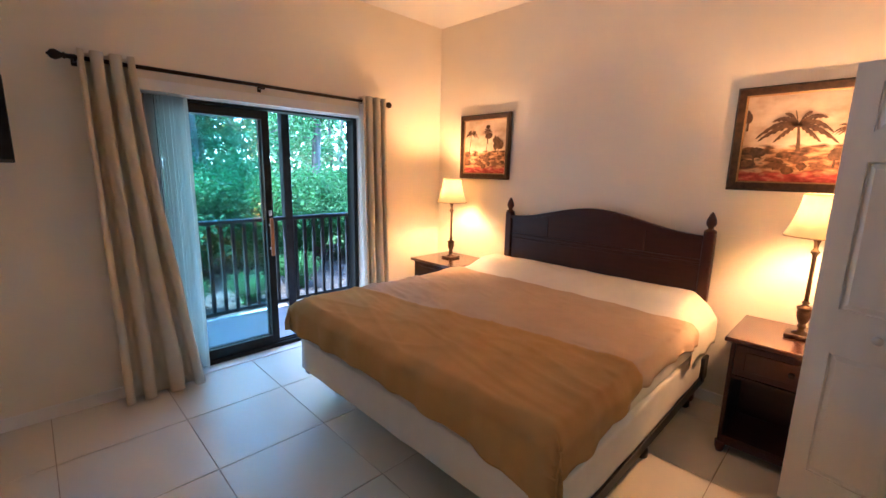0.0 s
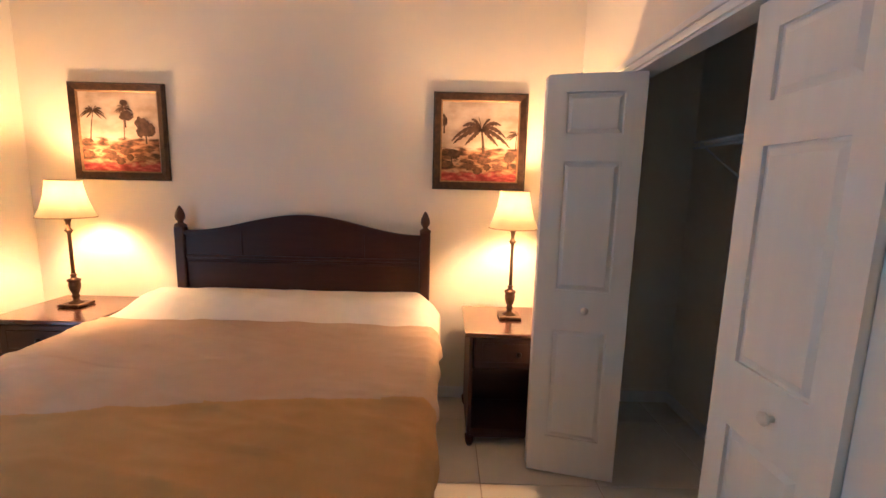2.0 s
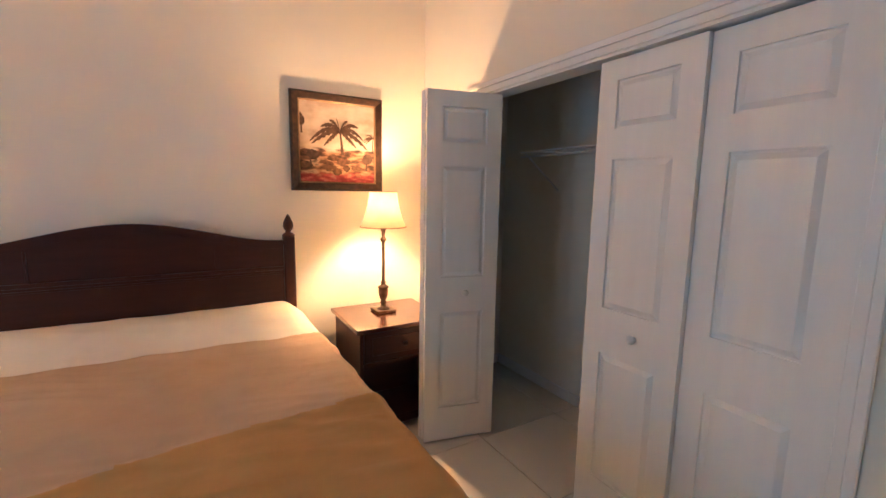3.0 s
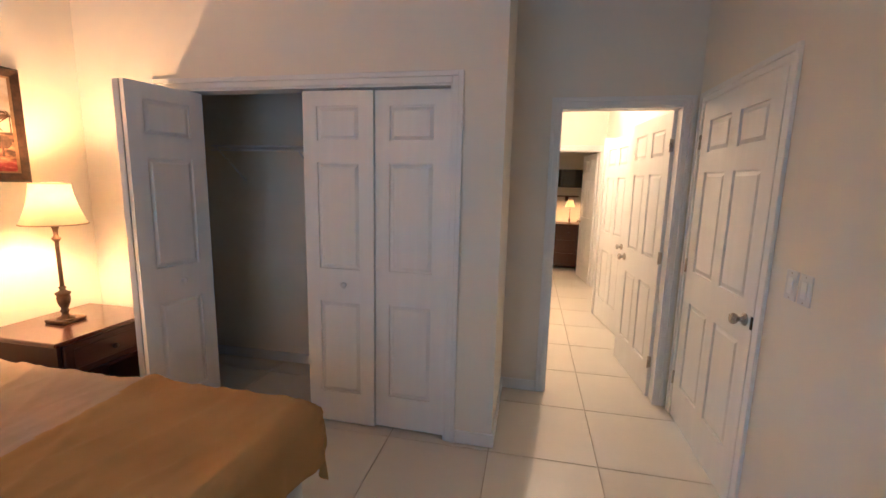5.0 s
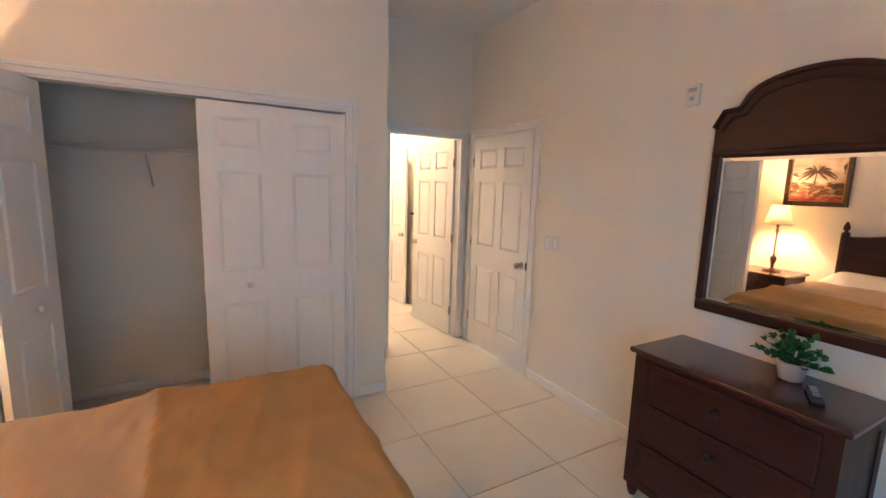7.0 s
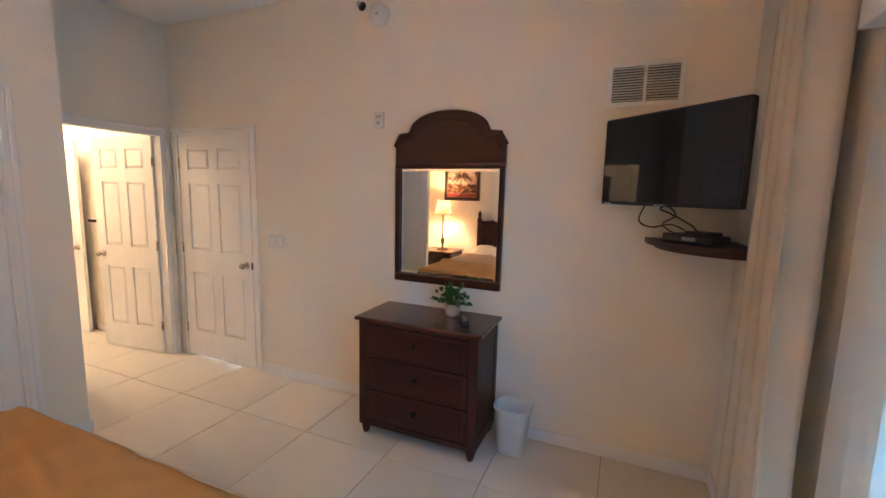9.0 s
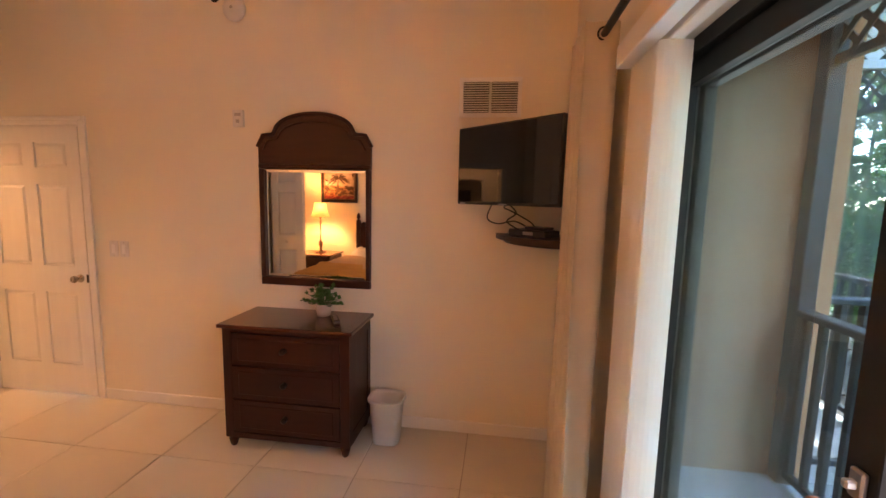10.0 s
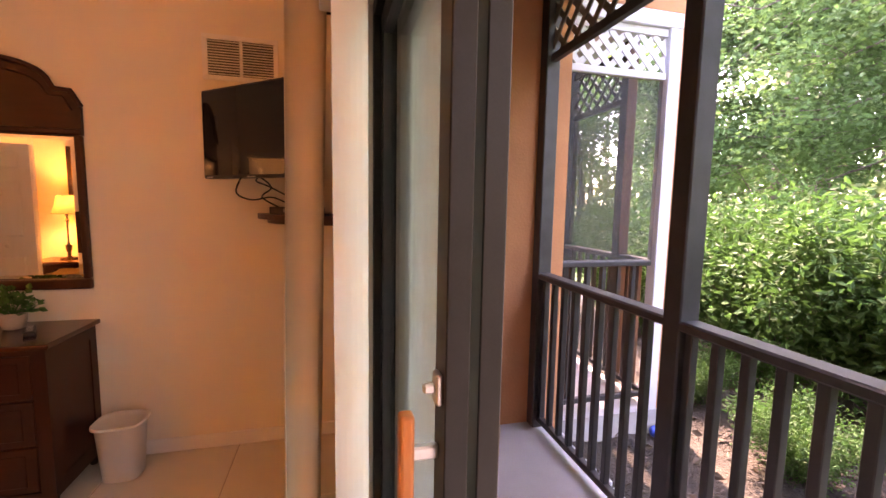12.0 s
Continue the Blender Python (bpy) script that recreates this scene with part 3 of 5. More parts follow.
def pillow_rise(a, c):
    f = max(0.0, min(1.0, (c - 0.52) / 0.30))
    e = max(0.0, min(1.0, (0.99 - abs(a)) / 0.16))
    return 0.105 * f * f * (3 - 2 * f) * e * e * (3 - 2 * e)


cloth_thing("bed_sheet", cloth(0.945, 0.46, 0.955, 0.668, 0.06,
            lambda q: 0.16 + 0.012 * math.sin(q * 9), lambda q: 0.25 + 0.012 * math.sin(q * 11 + 1), lambda s: 0.0, 4.0, 96, 40, 0.010, pillow_rise, 0.006),
            SHEET, "cream cotton sheet folded back at the pillow end", "sheet", 0.003)
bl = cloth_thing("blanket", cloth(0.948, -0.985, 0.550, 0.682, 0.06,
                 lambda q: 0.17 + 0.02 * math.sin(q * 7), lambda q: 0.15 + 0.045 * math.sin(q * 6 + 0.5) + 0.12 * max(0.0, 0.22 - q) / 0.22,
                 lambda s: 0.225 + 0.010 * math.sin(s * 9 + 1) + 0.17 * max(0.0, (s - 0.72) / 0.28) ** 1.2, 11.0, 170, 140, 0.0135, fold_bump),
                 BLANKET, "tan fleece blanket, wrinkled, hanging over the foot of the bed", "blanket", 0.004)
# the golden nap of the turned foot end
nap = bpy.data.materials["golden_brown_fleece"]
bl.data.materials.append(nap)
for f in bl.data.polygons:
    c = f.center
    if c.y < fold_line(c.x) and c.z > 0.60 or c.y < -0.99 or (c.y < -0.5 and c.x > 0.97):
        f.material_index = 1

# ---- nightstands ----


def nightstand(place, label):
    t = thing("nightstand", place, label, "nightstand", "nightstands beside the bed")
    w, dp = 0.30, 0.27
    part("tabletop", moved(box(-w, w, -dp, dp, 0.0, 0.026, 0.007, 3), 0, 0, 0.664), REDWOOD, t, "polished reddish mahogany top")
    b = bmesh.new()
    for sx in (-1, 1):
        bx(b, sx * 0.262 - 0.010, sx * 0.262 + 0.010, -0.235, 0.25, 0.05, 0.664, 0.002)
    bx(b, -0.252, 0.252, 0.232, 0.25, 0.05, 0.664)
    bx(b, -0.252, 0.252, -0.235, 0.232, 0.085, 0.105)
    bx(b, -0.252, 0.252, -0.235, 0.232, 0.455, 0.472)
    bx(b, -0.252, 0.252, -0.238, -0.225, 0.055, 0.085)
    part("carcass", b, DARKWOOD_V, t)
    dr = part("drawer", box(-0.247, 0.247, -0.246, -0.226, 0.480, 0.655, 0.006, 2), DARKWOOD, t)
    part("drawer_edge", box(-0.20, 0.20, -0.250, -0.244, 0.515, 0.625, 0.004), DARKWOOD, dr)
    b = lathe(bmesh.new(), ((0.008, 0), (0.007, 0.012), (0.016, 0.018), (0.014, 0.027), (0.004, 0.030)), 14)
    part("drawer_knob", moved(turned(b, (0, 0, 1), (0, -1, 0)), 0, -0.250, 0.57), BRONZE, dr, "dark bronze knob")
    back = part("recessed_door", box(-0.245, 0.245, 0.10, 0.115, 0.108, 0.452, 0.004), DARKWOOD, t)
    b = lathe(bmesh.new(), ((0.008, 0), (0.007, 0.010), (0.014, 0.016), (0.012, 0.024), (0.003, 0.027)), 14)
    part("knob", moved(turned(b, (0, 0, 1), (0, -1, 0)), 0.06, 0.10, 0.36), NICKEL, back, "small nickel knob")
    for sx in (-0.255, 0.255):
        for sy in (-0.225, 0.235):
            b = lathe(bmesh.new(), ((0.016, 0.0), (0.024, 0.02), (0.026, 0.04), (0.028, 0.062)), 12, sx, sy)
            part("foot", b, DARKWOOD, t)
    return t


nightstand((3.005, 3.515, 0), "dark mahogany nightstand with drawer and open lower shelf")
nightstand((0.315, 3.545, 0), "dark mahogany nightstand beside the curtain")


def table_lamp(place, label, size=1.0):
    t = thing("table_lamp", place, label, "lamp", "bedside lamps")
    base = part("base", box(-0.066, 0.066, -0.066, 0.066, 0, 0.018, 0.005, 2), ANTIQUE, t)
    b = lathe(bmesh.new(), ((0.042, 0.018), (0.040, 0.024), (0.019, 0.032), (0.015, 0.046), (0.021, 0.056), (0.021, 0.064), (0.015, 0.072), (0.022, 0.086), (0.030, 0.112), (0.032, 0.136), (0.029, 0.150), (0.036, 0.158), (0.035, 0.167), (0.019, 0.174), (0.012, 0.184), (0.019, 0.194), (0.011, 0.204)), 24)
    part("urn", b, ANTIQUE, base, "fluted antique bronze urn")
    b = lathe(bmesh.new(), ((0.0105, 0.200), (0.010, 0.30), (0.0095, 0.45), (0.016, 0.462), (0.022, 0.470), (0.016, 0.480), (0.010, 0.490), (0.012, 0.52), (0.018, 0.535), (0.018, 0.60), (0.012, 0.61)), 18)
    part("stem", b, ANTIQUE, base, "slender antique bronze stem")
    b = bmesh.new()
    seg, n = 48, 10
    rows = []
    for k in range(n + 1):
        f = k / n
        r0 = 0.146 - 0.060 * f - 0.010 * math.sin(f * math.pi)
        rows.append([b.verts.new(((r0 * (1 - 0.022 * (1 - abs(math.cos(4 * a * math.tau / seg))))) * math.cos(a * math.tau / seg),
                                  (r0 * (1 - 0.022 * (1 - abs(math.cos(4 * a * math.tau / seg))))) * math.sin(a * math.tau / seg), 0.553 + 0.22 * f)) for a in range(seg)])
    for lo, hi in zip(rows, rows[1:]):
        for i in range(seg):
            f = b.faces.new((lo[i], lo[(i + 1) % seg], hi[(i + 1) % seg], hi[i]))
            f.smooth = True
    sh = part("shade", b, SHADE, t, "cream pleated bell shade, lit from inside")
    for r, z in ((0.1455, 0.553), (0.0865, 0.773)):
        b = bmesh.new()
        tube(b, [(r * math.cos(a * math.tau / 40), r * math.sin(a * math.tau / 40), z) for a in range(41)], 0.0035, 6)
        part("trim_band", b, SHADETRIM, sh, "tan braid edge")
    b = bmesh.new()
    for a in range(3):
        c, s = math.cos(a * math.tau / 3), math.sin(a * math.tau / 3)
        tube(b, ((0.0, 0.0, 0.765), (0.086 * c, 0.086 * s, 0.771)), 0.0015, 5)
    part("harp", b, ANTIQUE, sh)
    b = lathe(bmesh.new(), ((0.012, 0.608), (0.014, 0.640), (0.024, 0.665), (0.028, 0.686), (0.022, 0.710), (0.008, 0.72)), 16)
    bo = part("light_bulb", b, BULB, t, "glowing bulb")
    bo.visible_shadow = False
    return t


for place in LAMP_SITES:
    table_lamp(place, "antique bronze table lamp with lit cream shade")

# ---- pictures ----


def canvas_paint():
    """Painted shore: cream clouded sky, mottled ochre and brown land, a red strip along the foot."""
    m = bpy.data.materials.new("tropical_painting")
    m.use_nodes = True
    nt = m.node_tree
    p = nt.nodes["Principled BSDF"]
    p.inputs["Roughness"].default_value = 0.6
    p.inputs["Specular IOR Level"].default_value = 0.25
    tc = nt.nodes.new("ShaderNodeTexCoord")
    sep = nt.nodes.new("ShaderNodeSeparateXYZ")
    nt.links.new(tc.outputs["Object"], sep.inputs["Vector"])

    def daubs(scale, stretch, detail, stops):
        mp = nt.nodes.new("ShaderNodeMapping")
        mp.inputs["Scale"].default_value = stretch
        nt.links.new(tc.outputs["Object"], mp.inputs["Vector"])
        n = nt.nodes.new("ShaderNodeTexNoise")
        n.inputs["Scale"].default_value, n.inputs["Detail"].default_value = scale, detail
        nt.links.new(mp.outputs["Vector"], n.inputs["Vector"])
        ramp = nt.nodes.new("ShaderNodeValToRGB")
        cr = ramp.color_ramp
        cr.elements[0].position, cr.elements[0].color = stops[0][0], (*stops[0][1], 1)
        cr.elements[1].position, cr.elements[1].color = stops[-1][0], (*stops[-1][1], 1)
        for pos, col in stops[1:-1]:
            cr.elements.new(pos).color = (*col, 1)
        nt.links.new(n.outputs["Fac"], ramp.inputs["Fac"])
        return n.outputs["Fac"], ramp.outputs["Color"]

    def above(z, soft, wobble, noise_socket):
        add = nt.nodes.new("ShaderNodeMath")
        add.operation = "MULTIPLY_ADD"
        add.inputs[1].default_value = wobble
        nt.links.new(noise_socket, add.inputs[0])
        nt.links.new(sep.outputs["Z"], add.inputs[2])
        mr = nt.nodes.new("ShaderNodeMapRange")
        mr.inputs["From Min"].default_value, mr.inputs["From Max"].default_value = z + wobble / 2 - soft, z + wobble / 2 + soft
        nt.links.new(add.outputs[0], mr.inputs["Value"])
        return mr.outputs["Result"]

    _, sky_c = daubs(7, (1, 1, 1.6), 4, ((0.35, (0.36, 0.28, 0.20)), (0.5, (0.48, 0.39, 0.30)), (0.68, (0.56, 0.48, 0.39))))
    land_f, land_c = daubs(13, (0.8, 1, 2.2), 6, ((0.36, (0.045, 0.026, 0.016)), (0.45, (0.15, 0.075, 0.035)), (0.53, (0.33, 0.18, 0.075)), (0.60, (0.40, 0.26, 0.14)), (0.68, (0.14, 0.09, 0.045))))
    _, red_c = daubs(18, (1, 1, 2.5), 4, ((0.38, (0.20, 0.028, 0.024)), (0.55, (0.36, 0.065, 0.05)), (0.68, (0.42, 0.20, 0.12))))
    last = red_c
    for fac, col in ((above(-0.195, 0.012, 0.10, land_f), land_c), (above(-0.045, 0.010, 0.09, land_f), sky_c)):
        mx = nt.nodes.new("ShaderNodeMixRGB")
        nt.links.new(fac, mx.inputs["Fac"])
        nt.links.new(last, mx.inputs["Color1"])
        nt.links.new(col, mx.inputs["Color2"])
        last = mx.outputs["Color"]
    nt.links.new(last, p.inputs["Base Color"])
    return m


CANVAS = canvas_paint()
PAINTDARK = surface("painted_dark_umber", (0.040, 0.022, 0.014), (0.105, 0.062, 0.035), 40, 0.65, 0.3, 120, spec=0.25)
PAINTBRUSH = surface("painted_russet_brush", (0.055, 0.030, 0.016), (0.17, 0.085, 0.038), 45, 0.65, 0.3, 120, spec=0.25)
# painted fronds: start angle in degrees, length as a share of the reach, droop
FRONDS = ((72, 0.8, 0.50), (50, 1.0, 0.60), (30, 1.1, 0.80), (6, 0.95, 0.60), (-22, 0.7, 0.42), (96, 0.6, 0.25), (112, 0.85, 0.50), (132, 1.05, 0.62), (152, 1.1, 0.80), (174, 0.95, 0.60), (203, 0.7, 0.42))


def palm(bm, x, z, height, lean, reach, seed):
    """A flat painted palm: tapering trunk and broad arching feathered fronds, in the x-z plane."""
    rnd = random.Random(seed)
    pts = [(x + lean * (k / 6) ** 1.6, z + height * k / 6) for k in range(7)]
    for k, ((xa, za), (xb, zb)) in enumerate(zip(pts, pts[1:])):
        w0, w1 = 0.040 * reach * (1.4 - 0.12 * k), 0.040 * reach * (1.4 - 0.12 * (k + 1))
        bm.faces.new([bm.verts.new(v) for v in ((xa - w0, 0, za), (xa + w0, 0, za), (xb + w1, 0, zb), (xb - w1, 0, zb))])
    cx, cz = pts[-1]
    for ang, share, droop in FRONDS:
        a, ln = radians(ang + rnd.uniform(-6, 6)), reach * share * rnd.uniform(0.9, 1.1)
        prev = None
        for s in range(13):
            f = s / 12
            px, pz = cx + ln * f * math.cos(a), cz + ln * f * math.sin(a) - droop * ln * f * f
            w = 0.135 * reach * math.sin(math.pi * min(1.0, f * 0.92 + 0.06)) ** 0.7 * (1.0 if s % 2 else 0.62)
            cur = (bm.verts.new((px, 0, pz + w * 0.35)), bm.verts.new((px - 0.25 * w * math.cos(a), 0, pz - w)))
            if prev:
                bm.faces.new((prev[0], cur[0], cur[1], prev[1]))
            prev = cur


def daub(bm, cx, cz, rx, rz, rnd, half, y=0.0):
    """One loose round brush mark, kept inside the canvas."""
    vs = []
    for a in range(18):
        r = rnd.uniform(0.72, 1.12)
        vs.append(bm.verts.new((max(-half, min(half, cx + rx * r * math.cos(a * math.tau / 18))), y, max(-half, min(half, cz + rz * r * math.sin(a * math.tau / 18))))))
    bm.faces.new(vs)


def picture(place, w, h, label, palms, trees):
    t = thing("framed_picture", place, label, "picture", "pictures over the nightstands")
    fw = 0.055
    b = bmesh.new()
    prof = ((0.0, 0.0), (0.0, -0.018), (0.012, -0.032), (0.030, -0.026), (0.046, -0.020), (fw, -0.010), (fw, 0.0))
    rings = []
    for i, y in prof:
        rings.append([b.verts.new(v) for v in ((-w + i, y, -h + i), (w - i, y, -h + i), (w - i, y, h - i), (-w + i, y, h - i))])
    for lo, hi in zip(rings, rings[1:]):
        for k in range(4):
            b.faces.new((lo[k], lo[(k + 1) % 4], hi[(k + 1) % 4], hi[k]))
    fr = part("frame", b, GOLDFRAME, t, "dark antiqued wooden frame")
    b = bmesh.new()
    i0, i1, y = 0.049, 0.058, -0.0215
    o = [b.verts.new(v) for v in ((-w + i0, y, -h + i0), (w - i0, y, -h + i0), (w - i0, y, h - i0), (-w + i0, y, h - i0))]
    n = [b.verts.new(v) for v in ((-w + i1, y + 0.01, -h + i1), (w - i1, y + 0.01, -h + i1), (w - i1, y + 0.01, h - i1), (-w + i1, y + 0.01, h - i1))]
    for k in range(4):
        b.faces.new((o[k], o[(k + 1) % 4], n[(k + 1) % 4], n[k]))
    part("gilt_edge", b, GILT, fr, "dull gilt inner edge")
    cv = part("canvas", box(-w + 0.05, w - 0.05, -0.008, -0.001, -h + 0.05, h - 0.05), CANVAS, t, "painted tropical shore in cream, brown and red")
    half = w - 0.06
    rnd = random.Random(len(palms) + 31)
    for k in range(15):
        b = bmesh.new()
        cx = rnd.uniform(-half + 0.02, half - 0.02)
        daub(b, cx, rnd.uniform(-0.155, -0.055) - 0.03 * math.cos(cx * 9), rnd.uniform(0.018, 0.055), rnd.uniform(0.010, 0.026), rnd, half)
        part("painted_bush", moved(b, 0, -0.0088 - 0.00006 * k, 0), PAINTBRUSH, cv)
    for k, (x, z, rx, rz) in enumerate(trees):
        b = bmesh.new()
        bm_w = 0.006
        b.faces.new([b.verts.new(v) for v in ((x - bm_w, 0, z - rz - 0.05), (x + bm_w, 0, z - rz - 0.05), (x + bm_w * 0.6, 0, z), (x - bm_w * 0.6, 0, z))])
        for q in range(5):
            daub(b, x + rnd.uniform(-0.5, 0.5) * rx, z + rnd.uniform(-0.5, 0.5) * rz, rx * 0.7, rz * 0.7, rnd, half, -0.00015 * (q + 1))
        part("painted_tree", moved(b, 0, -0.0100 - 0.0008 * k, 0), PAINTDARK, cv)
    for seed, spec in enumerate(palms):
        b = bmesh.new()
        palm(b, *spec, seed + 3)
        for v in b.verts:
            v.co.x, v.co.z = max(-half, min(half, v.co.x)), max(-half, min(half, v.co.z))
        part("painted_palm", moved(b, 0, -0.0128 - 0.0003 * seed, 0), PAINTDARK, cv)
    return t


picture((0.456, NORTH - 0.003, 1.780), 0.309, 0.306, "square framed painting of small palms and trees, dark frame",
        ((-0.19, -0.07, 0.20, 0.03, 0.085), (0.03, -0.05, 0.20, 0.01, 0.06)), ((0.04, 0.11, 0.055, 0.030), (0.03, 0.18, 0.035, 0.022), (0.17, 0.04, 0.058, 0.062)))
picture((2.791, NORTH - 0.003, 1.772), 0.302, 0.307, "square framed painting of one large palm, dark frame",
        ((0.025, -0.075, 0.155, -0.015, 0.185), (0.235, -0.05, 0.10, 0.0, 0.07)), ((0.19, -0.085, 0.045, 0.034), (-0.18, -0.085, 0.055, 0.035), (-0.232, 0.14, 0.018, 0.040)))

# ---- dresser and what stands on it ----
dresser = thing("dresser", (1.470, 0.218, 0), "dark mahogany three-drawer dresser on short turned feet", "dresser")
part("dresser_top", moved(box(-0.424, 0.424, -0.214, 0.224, 0, 0.024, 0.007, 3), 0, 0, 0.768), REDWOOD, dresser, "polished dark wooden top")
b = bmesh.new()
bx(b, -0.395, 0.395, -0.205, 0.188, 0.065, 0.768, 0.003)
part("carcass", b, DARKWOOD_V, dresser)
b = bmesh.new()
for sx in (-1, 1):
    bx(b, sx * 0.395 - 0.006, sx * 0.395 + 0.006, -0.205, -0.15, 0.065, 0.766)
    bx(b, sx * 0.395 - 0.006, sx * 0.395 + 0.006, 0.141, 0.199, 0.065, 0.766)
    bx(b, sx * 0.395 - 0.006, sx * 0.395 + 0.006, -0.15, 0.141, 0.70, 0.766)
    bx(b, sx * 0.395 - 0.006, sx * 0.395 + 0.006, -0.15, 0.141, 0.065, 0.14)
    bx(b, *sorted((sx * 0.389, sx * 0.345)), 0.188, 0.199, 0.065, 0.766)
bx(b, -0.345, 0.345, 0.188, 0.199, 0.065, 0.10)
bx(b, -0.345, 0.345, 0.188, 0.199, 0.745, 0.766)
part("face_frame", b, DARKWOOD_V, dresser)
for z0, z1 in ((0.108, 0.315), (0.325, 0.530), (0.540, 0.738)):
    dr = part("drawer", box(-0.342, 0.342, 0.186, 0.203, z0, z1, 0.004, 2), DARKWOOD, dresser)
    part("drawer_panel", box(-0.30, 0.30, 0.201, 0.206, z0 + 0.03, z1 - 0.03, 0.002), DARKWOOD, dr)
    b = lathe(bmesh.new(), ((0.018, 0), (0.018, 0.004), (0.008, 0.010), (0.008, 0.018), (0.018, 0.026), (0.016, 0.034), (0.005, 0.038)), 16)
    part("drawer_knob", moved(turned(b, (0, 0, 1), (0, 1, 0)), 0.0, 0.205, (z0 + z1) / 2 + 0.01), BRONZE, dr, "round dark knob")
for sx in (-0.365, 0.365):
    for sy in (-0.18, 0.172):
        b = lathe(bmesh.new(), ((0.016, 0.0), (0.021, 0.01), (0.026, 0.03), (0.030, 0.05), (0.022, 0.058), (0.030, 0.066)), 14, sx, sy)
        part("foot", b, DARKWOOD, dresser)

plant = thing("potted_plant", (1.345, 0.135, 0.792), "small green leafy plant in a pale pot on the dresser", "plant")
pot = part("pot", lathe(bmesh.new(), ((0.026, 0.0), (0.034, 0.004), (0.041, 0.03), (0.044, 0.058), (0.040, 0.066), (0.036, 0.062), (0.034, 0.050)), 20), POT, plant, "pale clay pot")
part("soil", lathe(bmesh.new(), ((0.034, 0.048), (0.034, 0.052)), 16), MULCH, pot)
rnd = random.Random(5)
b, bs = bmesh.new(), bmesh.new()
for k in range(46):
    a, el = rnd.uniform(0, math.tau), rnd.uniform(0.25, 1.45)
    ln = rnd.uniform(0.06, 0.135)
    d = Vector((math.cos(a) * math.cos(el), math.sin(a) * math.cos(el), math.sin(el)))
    p0 = Vector((0, 0, 0.05))
    p1 = p0 + d * ln * 0.6
    p2 = p0 + d * ln + Vector((0, 0, -0.012))
    tube(bs, (p0, p1, p2), 0.0011, 4)
    for tip in (p1, p2):
        u = d.cross(Vector((0, 0, 1))).normalized()
        for q in range(3):
            turn = Matrix.Rotation(rnd.uniform(-1.2, 1.2), 3, "Z")
            dd = (turn @ d + Vector((0, 0, rnd.uniform(-0.5, 0.4)))).normalized()
            uu = dd.cross(Vector((rnd.uniform(-1, 1), rnd.uniform(-1, 1), 1.2))).normalized()
            nn = uu.cross(dd) * 0.004
            s = rnd.uniform(0.018, 0.030)
            vs = [b.verts.new(tip + v) for v in (dd * 0, dd * s * 0.45 + uu * s * 0.42 + nn, dd * s, dd * s * 0.45 - uu * s * 0.42 + nn)]
            b.faces.new(vs[:3])
            b.faces.new((vs[0], vs[2], vs[3]))
for v in b.verts:
    if v.co.y < -0.120:
        v.co.y = -0.120
part("stalk", bs, PLANTLEAF, plant)
part("foliage", b, PLANTLEAF, plant, "fresh green leaves")
plant.scale = (1.2, 1.2, 1.25)

remote = thing("remote_control", (1.225, 0.235, 0.792), "black remote control lying on the dresser", "remote", turn=28)
rb = part("case", box(-0.022, 0.022, -0.075, 0.075, 0, 0.020, 0.007, 2), BLACKPLASTIC, remote)
for k in range(5):
    part("button", box(-0.012, 0.012, -0.06 + 0.022 * k, -0.05 + 0.022 * k, 0.019, 0.0215, 0.0008), GREYMARK, rb)

# ---- wall mirror ----
mir = thing("wall_mirror", (1.451, 0.003, 0), "arched dark mahogany wall mirror with plain glass", "mirror")
half, gx, g0, g1 = 0.387, 0.352, 1.012, 1.742


def crest(half, lift):
    pts = [(half, 1.742), (half, 1.880 + lift), (half - 0.040, 1.955 + lift), (half - 0.108, 1.960 + lift)]
    for k in range(0, 19):
        a = math.pi * (0.06 + 0.88 * k / 18)
        pts.append(((half - 0.122) * math.cos(a), 1.955 + lift + 0.137 * math.sin(a) ** 0.8))
    pts += [(-half + 0.108, 1.960 + lift), (-half + 0.040, 1.955 + lift), (-half, 1.880 + lift), (-half, 1.742)]
    return pts


def slab(bm, outline, y0, y1):
    lo = [bm.verts.new((x, y0, z)) for x, z in outline]
    hi = [bm.verts.new((x, y1, z)) for x, z in outline]
    bm.faces.new(lo[::-1])
    bm.faces.new(hi)
    n = len(outline)
    for i in range(n):
        bm.faces.new((lo[i], lo[(i + 1) % n], hi[(i + 1) % n], hi[i]))
    return bm


fr = part("frame", box(-half, half, 0, 0.030, 0.958, 1.012, 0.008, 2), DARKWOOD, mir)
for sx in (-1, 1):
    part("stile", box(*sorted((sx * half, sx * gx)), 0, 0.030, 1.012, 1.742, 0.008, 2), DARKWOOD_V, fr)
cr_ob = part("crest", slab(bmesh.new(), crest(half, 0.0), 0, 0.022), DARKWOOD, fr, "arched panelled crest")
b = bmesh.new()
outer = crest(half + 0.004, 0.004)[1:-1]
tube(b, [(x, 0.024, z) for x, z in outer], 0.013, 8)
part("crest_moulding", b, DARKWOOD, cr_ob, "raised rounded edge moulding")
b = bmesh.new()
tube(b, [(x * 0.90, 0.023, 1.742 + (z - 1.742) * 0.86) for x, z in outer], 0.005, 6)
part("crest_bead", b, DARKWOOD, cr_ob)
part("cross_moulding", box(-half, half, 0.0, 0.034, 1.742, 1.772, 0.009, 2), DARKWOOD, fr)
b = bmesh.new()
